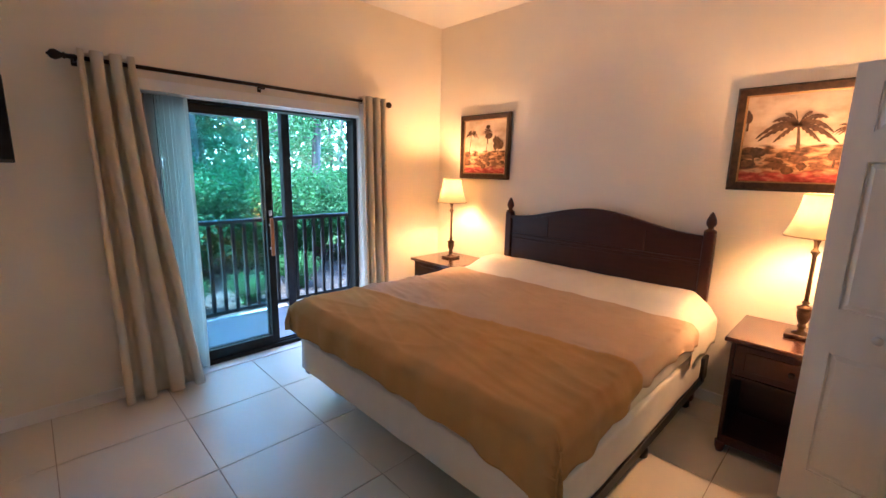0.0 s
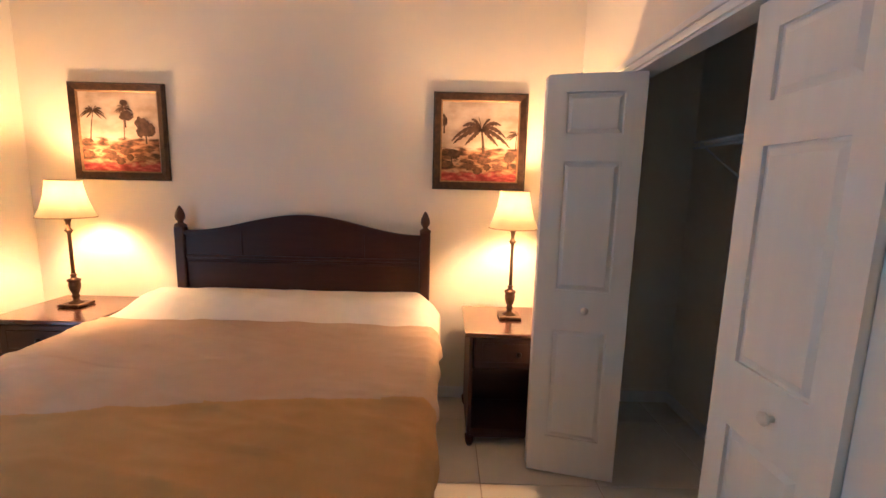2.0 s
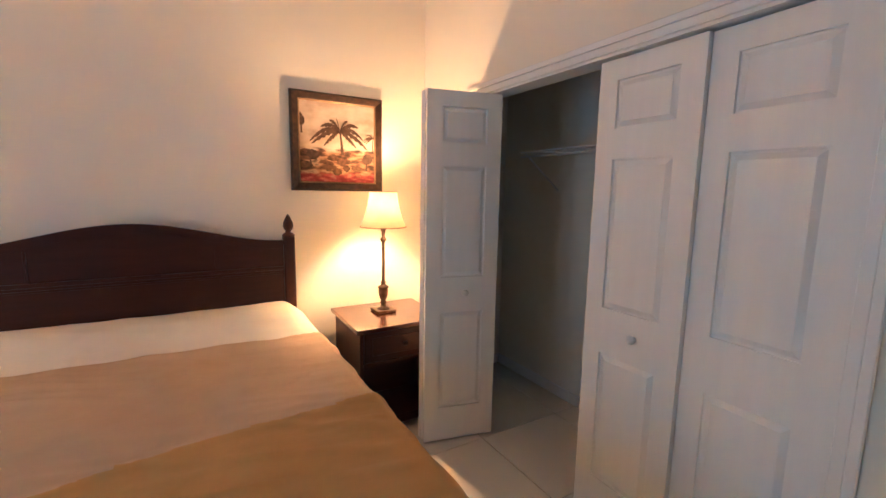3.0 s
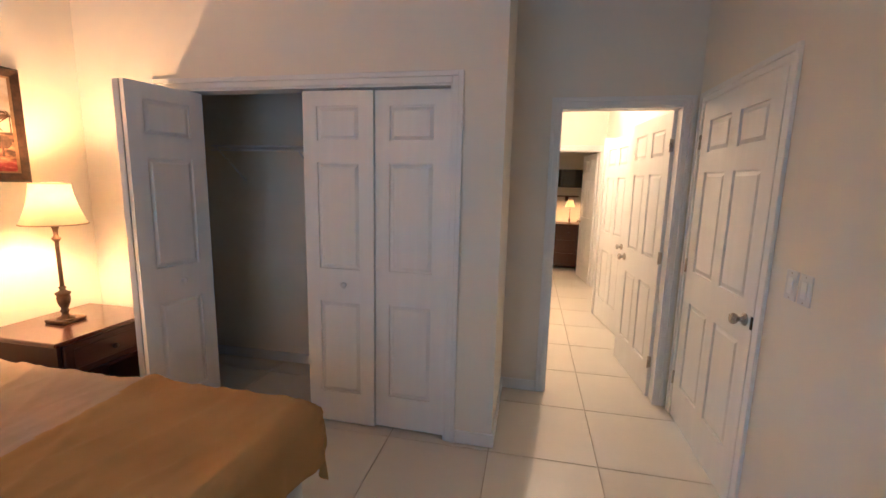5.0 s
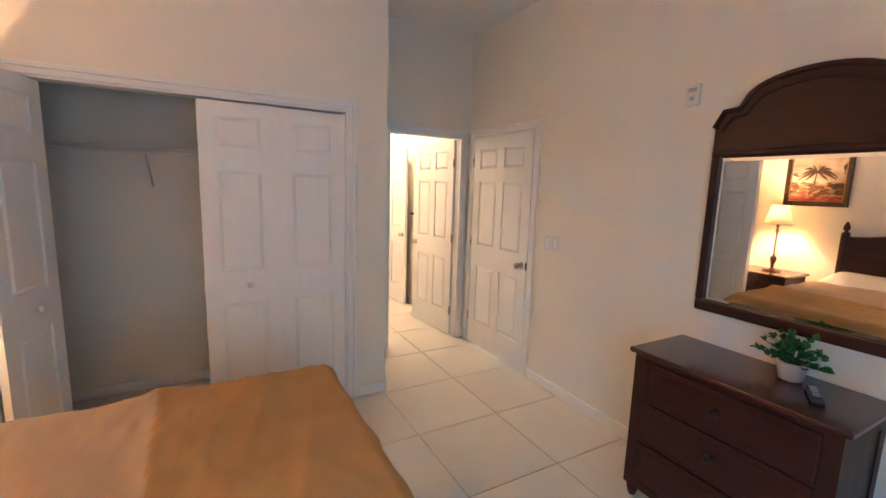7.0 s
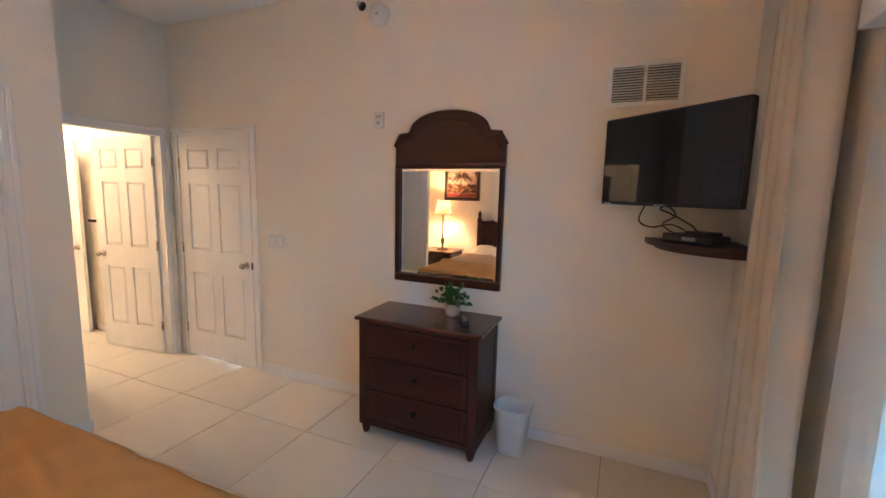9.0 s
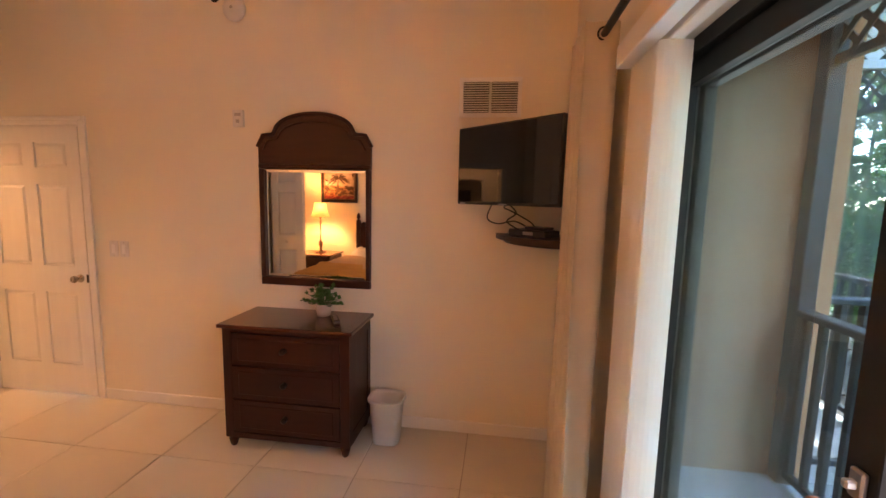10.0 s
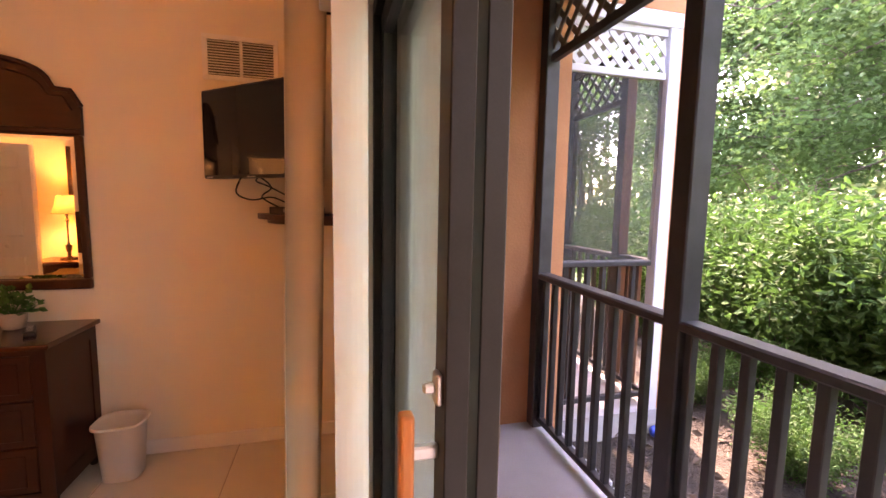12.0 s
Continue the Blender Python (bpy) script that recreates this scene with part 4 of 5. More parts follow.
o = [b.verts.new(v) for v in ((-gx, 0.010, g0), (gx, 0.010, g0), (gx, 0.010, g1), (-gx, 0.010, g1))]
n = [b.verts.new(v) for v in ((-gx + 0.022, 0.0135, g0 + 0.022), (gx - 0.022, 0.0135, g0 + 0.022), (gx - 0.022, 0.0135, g1 - 0.022), (-gx + 0.022, 0.0135, g1 - 0.022))]
b.faces.new(n)
for k in range(4):
    b.faces.new((o[k], o[(k + 1) % 4], n[(k + 1) % 4], n[k]))
part("mirror_glass", b, MIRROR, mir, "clear bevelled mirror glass")

# ---- television corner ----
tv = thing("television", (0.22, 0.36, 1.7625), "black flat television on a swivel wall arm", "television", turn=-41.6)
body = part("casing", box(-0.362, 0.362, -0.048, 0.0, -0.2225, 0.2225, 0.008, 2), BLACKPLASTIC, tv)
part("screen", box(-0.352, 0.352, -0.003, 0.0015, -0.207, 0.214, 0.001), SCREEN, tv, "glossy black screen")
part("maker_mark", box(0.29, 0.335, 0.0, 0.0012, -0.2195, -0.2125), GREYMARK, body)
part("sensor", box(-0.03, 0.03, 0.0, 0.0012, -0.2195, -0.2135), GREYMARK, body)
b = bmesh.new()
bx(b, -0.10, 0.10, -0.060, -0.048, -0.10, 0.10, 0.002)
tube(b, ((0, -0.06, 0.0), (0.0, -0.14, 0.0), (0.06, -0.24, 0.0), (-0.02, -0.36, 0.0)), 0.016, 8)
part("wall_arm", b, BLACKMETAL, tv, "black metal wall arm")

b = bmesh.new()
out = [(WEST + 0.001, 0.001)] + [(WEST + 0.001 + 0.43 * math.cos(a * math.pi / 2 / 14), 0.001 + 0.43 * math.sin(a * math.pi / 2 / 14)) for a in range(15)]
lo = [b.verts.new((x, y, 1.335)) for x, y in out]
hi = [b.verts.new((x, y, 1.362)) for x, y in out]
b.faces.new(lo[::-1])
b.faces.new(hi)
for i in range(len(out)):
    b.faces.new((lo[i], lo[(i + 1) % len(out)], hi[(i + 1) % len(out)], hi[i]))
inner = [(WEST + 0.001, 0.001)] + [(WEST + 0.001 + 0.38 * math.cos(a * math.pi / 2 / 14), 0.001 + 0.38 * math.sin(a * math.pi / 2 / 14)) for a in range(15)]
lo = [b.verts.new((x, y, 1.312)) for x, y in inner]
hi = [b.verts.new((x, y, 1.335)) for x, y in inner]
b.faces.new(lo[::-1])
for i in range(len(inner)):
    b.faces.new((lo[i], lo[(i + 1) % len(inner)], hi[(i + 1) % len(inner)], hi[i]))
solo("corner_shelf", b, DARKWOOD, "dark rounded wooden corner shelf under the television", "shelf")
cb = thing("cable_box", (0.03, 0.16, 1.3625), "small black cable box on the corner shelf", "cable box", turn=-41)
part("casing", box(-0.13, 0.13, -0.075, 0.075, 0.0, 0.038, 0.004), BLACKPLASTIC, cb)
part("display", box(-0.05, 0.02, 0.0752, 0.0765, 0.010, 0.028), GREYMARK, cb)
b = bmesh.new()
bx(b, -0.10, 0.03, -0.06, 0.05, 0.0385, 0.056, 0.004)
part("top_unit", b, BLACKPLASTIC, cb)
for k, pts in enumerate((((0.27, 0.30, 1.56), (0.30, 0.31, 1.47), (0.24, 0.26, 1.435), (0.15, 0.22, 1.45), (0.08, 0.15, 1.42)),
                         ((0.20, 0.36, 1.56), (0.14, 0.30, 1.50), (0.19, 0.26, 1.45), (0.12, 0.20, 1.40)),
                         ((0.16, 0.38, 1.56), (0.21, 0.30, 1.53), (0.16, 0.24, 1.505), (0.06, 0.20, 1.45), (0.02, 0.16, 1.41)))):
    sm = []
    P = [Vector(p) for p in pts]
    P = [P[0]] + P + [P[-1]]
    for a, c, d2, e in zip(P, P[1:], P[2:], P[3:]):
        for s in range(6):
            f = s / 6
            sm.append(0.5 * ((2 * c) + (d2 - a) * f + (2 * a - 5 * c + 4 * d2 - e) * f * f + (3 * c - a - 3 * d2 + e) * f ** 3))
    sm.append(P[-1])
    solo("cable", tube(bmesh.new(), sm, 0.0042, 6), BLACKPLASTIC, "black cable looping from the television to the shelf", "cable", group="television cables")

# ---- waste bin ----
b = bmesh.new()


def oblong(bm, hx, hy, z, seg=36):
    ring = []
    for a in range(seg):
        c, s = math.cos(a * math.tau / seg), math.sin(a * math.tau / seg)
        ring.append(bm.verts.new((hx * math.copysign(abs(c) ** 0.6, c), hy * math.copysign(abs(s) ** 0.6, s), z)))
    return ring


def loft(bm, rings):
    for lo, hi in zip(rings, rings[1:]):
        for i in range(len(lo)):
            f = bm.faces.new((lo[i], lo[(i + 1) % len(lo)], hi[(i + 1) % len(lo)], hi[i]))
            f.smooth = True


rings = [oblong(b, 0.070, 0.062, 0.0), oblong(b, 0.076, 0.068, 0.004), oblong(b, 0.094, 0.082, 0.262), oblong(b, 0.106, 0.094, 0.272), oblong(b, 0.106, 0.094, 0.284), oblong(b, 0.100, 0.088, 0.285),
         oblong(b, 0.090, 0.078, 0.262), oblong(b, 0.071, 0.063, 0.010)]
loft(b, rings)
b.faces.new(rings[0][::-1])
b.faces.new(rings[-1])
solo("waste_bin", b, WHITEPLASTIC, "small white plastic waste bin beside the dresser", "bin", (0.905, 0.180, 0.0)).scale = (1.1, 1.1, 1.06)

# ---- wall fittings ----
vent = thing("wall_vent", (0.316, 0.001, 2.19), "white metal return air grille with two louvred bays", "vent")
# Backing sheet is coloured dark for the shade inside the duct
part("backing", box(-0.170, 0.170, 0.0, 0.003, -0.098, 0.098), VENTDARK, vent)
b = bmesh.new()
for x0, x1, z0, z1 in ((-0.19, 0.19, 0.092, 0.118), (-0.19, 0.19, -0.118, -0.092), (-0.19, -0.164, -0.092, 0.092), (0.164, 0.19, -0.092, 0.092), (-0.008, 0.008, -0.092, 0.092)):
    bx(b, x0, x1, 0.0, 0.012, z0, z1, 0.002)
part("frame", b, TRIM, vent)
for sx in (-0.086, 0.086):
    for k in range(13):
        b = box(-0.077, 0.077, -0.0068, 0.0068, -0.0008, 0.0008)
        bmesh.ops.rotate(b, verts=b.verts, cent=(0, 0, 0), matrix=Matrix.Rotation(radians(-40), 3, "X"))
        part("slat", moved(b, sx, 0.0075, -0.084 + 0.014 * k), TRIM, vent)

al = thing("door_chime_sensor", (1.979, 0.001, 2.068), "small white alarm control on the wall", "alarm")
ab = part("case", box(-0.037, 0.037, 0, 0.024, -0.055, 0.055, 0.004, 2), WHITEPLASTIC, al)
part("grille", box(-0.022, 0.022, 0.024, 0.0255, 0.015, 0.035), GREYMARK, ab)
part("button", box(-0.012, 0.012, 0.024, 0.027, -0.03, -0.008, 0.001), GREYMARK, ab)
sm = thing("smoke_detector", (1.985, 0.001, 2.757), "round white smoke detector on the wall", "smoke detector")
b = lathe(bmesh.new(), ((0.076, 0), (0.078, 0.010), (0.070, 0.028), (0.040, 0.040), (0.012, 0.042)), 32)
sd = part("housing", turned(b, (0, 0, 1), (0, 1, 0)), WHITEPLASTIC, sm)
b = lathe(bmesh.new(), ((0.010, 0.040), (0.010, 0.045)), 12)
part("test_button", turned(b, (0, 0, 1), (0, 1, 0)), GREYMARK, sd)
sp = thing("sprinkler_head", (2.125, 0.001, 2.835), "small metal sprinkler head on the wall", "sprinkler")
b = lathe(bmesh.new(), ((0.030, 0), (0.030, 0.004), (0.012, 0.010), (0.010, 0.030), (0.014, 0.034), (0.006, 0.046)), 18)
part("body", turned(b, (0, 0, 1), (0, 1, 0)), BRONZE, sp)
part("deflector", moved(turned(lathe(bmesh.new(), ((0.018, 0), (0.018, 0.003)), 18), (0, 0, 1), (0, 1, 0)), 0, 0.046, 0), NICKEL, sp)
for x, gangs in ((2.997, 1), (2.912, 1)):
    sw = thing("light_switch", (x, 0.001, 1.155), "white wall switch plate beside the door", "light switch", "switches by the door")
    pl = part("plate", box(-0.036, 0.036, 0, 0.006, -0.058, 0.058, 0.003, 2), WHITEPLASTIC, sw)
    part("rocker", box(-0.016, 0.016, 0.005, 0.010, -0.033, 0.033, 0.002), TRIM, pl)
    for z in (-0.048, 0.048):
        part("screw", moved(turned(lathe(bmesh.new(), ((0.003, 0), (0.003, 0.0015)), 8), (0, 0, 1), (0, 1, 0)), 0, 0.006, z), NICKEL, pl)
# Plain bar for a small dark mark that looked like the hallway door's lever
th = thing("wall_hook", (5.50, -0.019, 1.20), "small dark bar on the hallway wall", "hook")
part("plate", box(-0.05, 0.05, 0, 0.03, -0.012, 0.012, 0.003), BRONZE, th)

# ---- closet shelf ----
cs = thing("wire_shelf", (0, 0, 0), "white wire closet shelf on slanted brackets", "shelf")
b = bmesh.new()
y0, y1, zs, xf, xb = CORNER + 0.12, 3.265, 1.738, 3.855, 4.175
for x, z, r in ((xf, zs, 0.0052), (xf, zs - 0.030, 0.0052), (xf + 0.10, zs - 0.004, 0.003), (xf + 0.21, zs - 0.004, 0.003), (xb, zs, 0.0035)):
    tube(b, ((x, y0, z), (x, y1, z)), r, 6)
part("rail", b, WIRE, cs)
wire_mesh = mesh_of("wire", tube(tube(bmesh.new(), ((xf, 0, zs + 0.002), (xb, 0, zs + 0.002)), 0.0016, 5), ((xf, 0, zs + 0.001), (xf, 0, zs - 0.030)), 0.0016, 5), WIRE)
for k in range(int((y1 - y0) / 0.0255)):
    w = new("wire", wire_mesh)
    w.location.y = y0 + 0.0255 * k
    w.parent = cs
for y in (1.5, 2.605, 3.24):
    part("bracket", tube(bmesh.new(), ((xf + 0.015, y, zs - 0.006), (HALL - 0.004, y, zs - 0.245)), 0.0055, 6), WIRE, cs, "slanted white support")


# ---- sliding door ----
sl = thing("sliding_door", (0, 0, 0), "dark bronze aluminium sliding glass door standing half open", "sliding door")
b = bmesh.new()
bx(b, -0.402, -0.286, SL0, SL0 + 0.040, 0, SLH, 0.002)
bx(b, -0.402, -0.286, SL1 - 0.040, SL1, 0, SLH, 0.002)
bx(b, -0.402, -0.286, SL0 + 0.040, SL1 - 0.040, SLH - 0.045, SLH, 0.002)
bx(b, -0.402, -0.286, SL0 + 0.040, SL1 - 0.040, -0.002, 0.022, 0.002)
for x in (-0.292, -0.348, -0.395):
    bx(b, x - 0.003, x + 0.003, SL0 + 0.040, SL1 - 0.040, 0.022, 0.036)
part("frame", b, ALU, sl, "dark bronze outer frame with floor track")


def glazed(name, x, y0, y1, label):
    bm = bmesh.new()
    for a0, a1, z0, z1 in ((y0, y0 + 0.052, 0.036, SLH - 0.05), (y1 - 0.058, y1, 0.036, SLH - 0.05), (y0 + 0.052, y1 - 0.058, SLH - 0.115, SLH - 0.05), (y0 + 0.052, y1 - 0.058, 0.036, 0.115)):
        bx(bm, x - 0.017, x + 0.017, a0, a1, z0, z1, 0.002)
    pn = part(name, bm, ALU, sl, label)
    g = part("pane", box(x - 0.003, x + 0.003, y0 + 0.05, y1 - 0.056, 0.113, SLH - 0.113), GLASS, pn, "clear slightly green glass")
    g.visible_shadow = False
    return pn


glazed("fixed_panel", -0.374, SL0 + 0.04, 2.053, "fixed glass panel")
sp = glazed("sliding_panel", -0.324, SL0 + 0.045, 2.062, "sliding glass panel pushed open")
b = box(-0.272, -0.250, 2.012, 2.038, 0.82, 1.135, 0.006, 3)
part("handle", b, ORANGEWOOD, sp, "orange wooden pull handle")
b = bmesh.new()
for z in (0.88, 1.075):
    bx(b, -0.308, -0.268, 2.018, 2.032, z - 0.010, z + 0.010, 0.003)
part("handle_post", b, STEEL, sp, "steel handle posts")
b = bmesh.new()
bx(b, -0.308, -0.298, 2.022, 2.048, 1.150, 1.195, 0.003)
bx(b, -0.299, -0.282, 2.030, 2.042, 1.166, 1.180, 0.003)
part("latch", b, STEEL, sp, "clear plastic and steel latch")
structure("sill", box(-0.286, WEST + 0.004, SL0, SL1, -0.004, 0.006, 0.002), TRIM, "pale marble threshold inside the sliding door", "sill")

# ---- vertical blinds ----
vb = thing("vertical_blind", (0, 0, 0), "ivory vertical blind drawn together under a white valance", "blind")
part("valance", box(WEST, WEST + 0.052, SL0 - 0.03, SL1 + 0.02, 2.004, 2.075, 0.003), TRIM, vb, "white valance board")
part("head_rail", box(-0.228, -0.186, SL0 + 0.005, SL1 - 0.01, 1.995, 2.029, 0.003), TRIM, vb)
vane_bm = bmesh.new()
cols = 6
for k in range(cols):
    xa, xb = -0.045 + 0.09 * k / cols, -0.045 + 0.09 * (k + 1) / cols
    ya, yb = 0.006 * (1 - (xa / 0.045) ** 2), 0.006 * (1 - (xb / 0.045) ** 2)
    vane_bm.faces.new([vane_bm.verts.new(v) for v in ((xa, ya, 0.03), (xb, yb, 0.03), (xb, yb, 1.995), (xa, ya, 1.995))])
bmesh.ops.remove_doubles(vane_bm, verts=vane_bm.verts, dist=0.0001)
vane = mesh_of("vane", vane_bm, VANE)
for k in range(14):
    v = new("vane", vane)
    v.matrix_basis = pose(-0.208, SL0 + 0.022 + 0.0175 * k, 0, 0, 0, random.uniform(-7, 5))
    v.parent = vb

# ---- curtains ----
rod = thing("curtain_rod", (0, 0, 0), "dark bronze curtain rod with ball finials", "curtain rod")
part("rod", tube(bmesh.new(), ((-0.094, 0.86, 2.130), (-0.094, 3.05, 2.130)), 0.0125, 14), BRONZE, rod)
for y, s in ((0.86, -1), (3.05, 1)):
    b = lathe(bmesh.new(), ((0.015, 0), (0.019, 0.006), (0.012, 0.014), (0.020, 0.026), (0.028, 0.044), (0.024, 0.062), (0.008, 0.074), (0.006, 0.080)), 18)
    part("finial", moved(turned(b, (0, 0, 1), (0, s, 0)), -0.094, y, 2.130), BRONZE, rod, "turned bronze finial")
for y in (0.90, 1.95, 3.01):
    b = bmesh.new()
    bx(b, WEST, WEST + 0.005, y - 0.014, y + 0.014, 2.095, 2.160, 0.002)
    tube(b, ((WEST, y, 2.118), (-0.094, y, 2.118)), 0.006, 8)
    bx(b, -0.110, -0.078, y - 0.006, y + 0.006, 2.106, 2.122, 0.002)
    part("bracket", b, BRONZE, rod, "bronze wall bracket")


def curtain(y0, y1, b0, b1, folds, label, amp=0.060, bottom_x=0.015, seed=0):
    t = thing("curtain", (0, 0, 0), label, "curtain", "curtains at the sliding door")
    bm = bmesh.new()
    nc, nr = folds * 16, 26
    rows = []
    for j in range(nr + 1):
        f = j / nr
        z = 2.170 - 2.158 * f
        row = []
        for i in range(nc + 1):
            s = i / nc
            top = y0 + (y1 - y0) * s
            bot = b0 + (b1 - b0) * s
            y = top + (bot - top) * f ** 1.3
            ph = s * folds * math.tau + (0.5 + 1.1 * f) * noise.noise(Vector((s * 3.3, f * 1.3, seed)))
            x = -0.088 + bottom_x * f + amp * (1 - 0.25 * f) * math.cos(ph) + 0.012 * f * noise.noise(Vector((s * 9, f * 5, seed + 3)))
            y += 0.016 * math.sin(2 * ph) + 0.010 * f * noise.noise(Vector((s * 7, f * 4, seed + 8)))
            row.append(bm.verts.new((max(x, WEST + 0.018), y, z)))
        rows.append(row)
    for lo, hi in zip(rows, rows[1:]):
        for i in range(nc):
            fc = bm.faces.new((lo[i], lo[i + 1], hi[i + 1], hi[i]))
            fc.smooth = True
    c = part("panel", bm, CURTAIN, t)
    so = c.modifiers.new("thickness", "SOLIDIFY")
    so.thickness = 0.002
    for k in range(folds * 2):
        y = y0 + (y1 - y0) * (k + 0.5) / (folds * 2)
        g = bmesh.new()
        tube(g, [(0.021 * math.cos(a * math.tau / 18), 0.0, 0.021 * math.sin(a * math.tau / 18)) for a in range(19)], 0.0035, 6)
        part("grommet", moved(g, -0.094, y, 2.130), BRONZE, t, "dark metal grommet")
    return t


curtain(0.905, 1.165, 0.93, 1.37, 3, "beige grommet curtain hanging to the floor, gathered", seed=1, bottom_x=0.035)
curtain(2.775, 3.02, 2.80, 3.07, 3, "beige grommet curtain gathered beside the bed", seed=7)

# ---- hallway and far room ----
# unseen fixture, assumed as the source of the hallway's light
hl = thing("hall_ceiling_light", (5.9, 0.62, TOP), "round flush ceiling light assumed in the hallway, unseen", "ceiling light")
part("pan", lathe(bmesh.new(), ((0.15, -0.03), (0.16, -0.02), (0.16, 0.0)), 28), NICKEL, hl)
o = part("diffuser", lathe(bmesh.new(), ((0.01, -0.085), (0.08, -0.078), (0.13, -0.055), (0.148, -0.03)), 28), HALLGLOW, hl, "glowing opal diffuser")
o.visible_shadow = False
fd = thing("far_dresser", (9.22, 0.30, 0), "dark wooden chest of drawers in the far room", "dresser")
part("carcass", box(-0.20, 0.25, -0.30, 0.30, 0.05, 0.80, 0.006), DARKWOOD_V, fd)
part("dresser_top", box(-0.22, 0.27, -0.32, 0.32, 0.80, 0.825, 0.006), DARKWOOD, fd)
for z in (0.08, 0.32, 0.56):
    dr = part("drawer", box(-0.215, -0.20, -0.27, 0.27, z, z + 0.215, 0.004), DARKWOOD, fd)
    part("drawer_knob", moved(turned(lathe(bmesh.new(), ((0.006, 0), (0.014, 0.012), (0.012, 0.022), (0.003, 0.025)), 10), (0, 0, 1), (-1, 0, 0)), -0.215, 0, z + 0.11), BRONZE, dr)
for sx in (-0.17, 0.22):
    for sy in (-0.26, 0.26):
        part("foot", lathe(bmesh.new(), ((0.02, 0), (0.028, 0.05)), 10, sx, sy), DARKWOOD, fd)
fl2 = table_lamp((9.12, 0.30, 0.826), "small table lamp with lit yellow shade in far room", 1)
fl2.scale = (0.62, 0.62, 0.55)
ft = thing("far_television", (9.40, 0.36, 1.64), "small black television on the far room wall", "television")
part("casing", box(-0.03, 0.02, -0.27, 0.27, -0.165, 0.165, 0.006), BLACKPLASTIC, ft)
part("screen", box(-0.0325, -0.029, -0.255, 0.255, -0.15, 0.155), SCREEN, ft)
part("wall_arm", box(0.02, 0.149, -0.32, -0.05, -0.05, 0.05, 0.005), BLACKMETAL, ft)
fs = thing("far_wall_shelf", (9.48, 0.34, 1.30), "small dark wall shelf under the far television", "shelf")
part("board", box(-0.13, 0.069, -0.20, 0.20, 0.0, 0.025, 0.004), DARKWOOD, fs)
part("bracket", box(0.0, 0.069, -0.03, 0.03, -0.08, 0.0, 0.004), DARKWOOD, fs)

# ---- porch ----
PX, PZ = -1.48, -0.05
structure("porch_floor", box(-1.55, WEST_OUT, 0.05, 5.2, -0.16, PZ, 0.006), CONCRETE, "grey painted concrete porch slab", "porch floor")
structure("wall_porch_south", box(-1.66, WEST_OUT - 0.001, -0.12, 0.055, -0.35, 3.3), ORANGE, "orange stucco end wall of the porch", "wall")
structure("wall_porch_north", box(-1.66, WEST_OUT - 0.001, 5.2, 5.36, -0.35, 3.3), ORANGE, "orange stucco end wall of the porch", "wall")
structure("wall_facade", box(WEST_OUT - 0.012, WEST_OUT - 0.001, 2.885, 5.2, -0.16, 3.0), ORANGE, "orange stucco house wall on the porch", "wall")
structure("wall_facade_south", box(WEST_OUT - 0.012, WEST_OUT - 0.001, 0.055, SL0 - 0.015, -0.16, 3.0), ORANGE, "orange stucco house wall on the porch", "wall")
structure("wall_facade_lintel", box(WEST_OUT - 0.012, WEST_OUT - 0.001, SL0 - 0.015, 2.885, SLH + 0.01, 3.0), ORANGE, "orange stucco over the sliding door", "wall")
structure("porch_ceiling", box(-1.66, WEST_OUT - 0.012, 0.055, 5.2, 2.74, 2.84), WHITEOUT, "painted porch ceiling", "ceiling")
structure("roof", box(-1.95, FAR + 0.4, -4.2, 5.8, 3.10, 3.35), SKYWARD, "shingled roof over house and porch", "roof")
structure("wall_neighbour", box(-1.66, -1.50, -4.0, -0.125, -0.35, 3.1), ORANGE, "orange stucco wall of the adjoining unit", "wall")
structure("wall_house_back", box(FAR + 0.1, FAR + 0.2, -4.0, 5.3, -0.3, 3.1), ORANGE, "outer house wall", "wall")

LATTICE = surface("brown_lattice_paint", (0.13, 0.10, 0.075), (0.19, 0.15, 0.115), 8, 0.7, 0.2, 120)


def railing(name, label, along, fixed, lo, hi, group, posts, z0=PZ, top=1.0):
    """A baluster railing along x or y, with posts up to the beam."""
    t = thing(name, (0, 0, 0), label, "railing", group)

    def bar(pname, a0, a1, w0, w1, zz0, zz1, bev=0.004, lab=""):
        if along == "y":
            bm = box(fixed + w0, fixed + w1, a0, a1, zz0, zz1, bev)
        else:
            bm = box(a0, a1, fixed + w0, fixed + w1, zz0, zz1, bev)
        return part(pname, bm, RAILPAINT, t, lab)
    bar("handrail", lo, hi, -0.045, 0.045, top - 0.04, top, 0.008, "broad top rail")
    bar("lower_rail", lo, hi, -0.02, 0.02, z0 + 0.05, z0 + 0.09)
    n = int((hi - lo) / 0.112)
    for k in range(1, n):
        a = lo + (hi - lo) * k / n
        if all(abs(a - p) > 0.06 for p in posts):
            bar("baluster", a - 0.017, a + 0.017, -0.017, 0.017, z0 + 0.09, top - 0.04, 0.003)
    for p in posts:
        bar("post", p - 0.045, p + 0.045, -0.046, 0.046, z0, 2.74, 0.006, "square porch post")
    return t


railing("porch_railing", "dark brown porch railing with square balusters and posts", "y", PX, 0.056, 5.19, "porch railings", (0.10, 1.25, 2.71, 4.17))


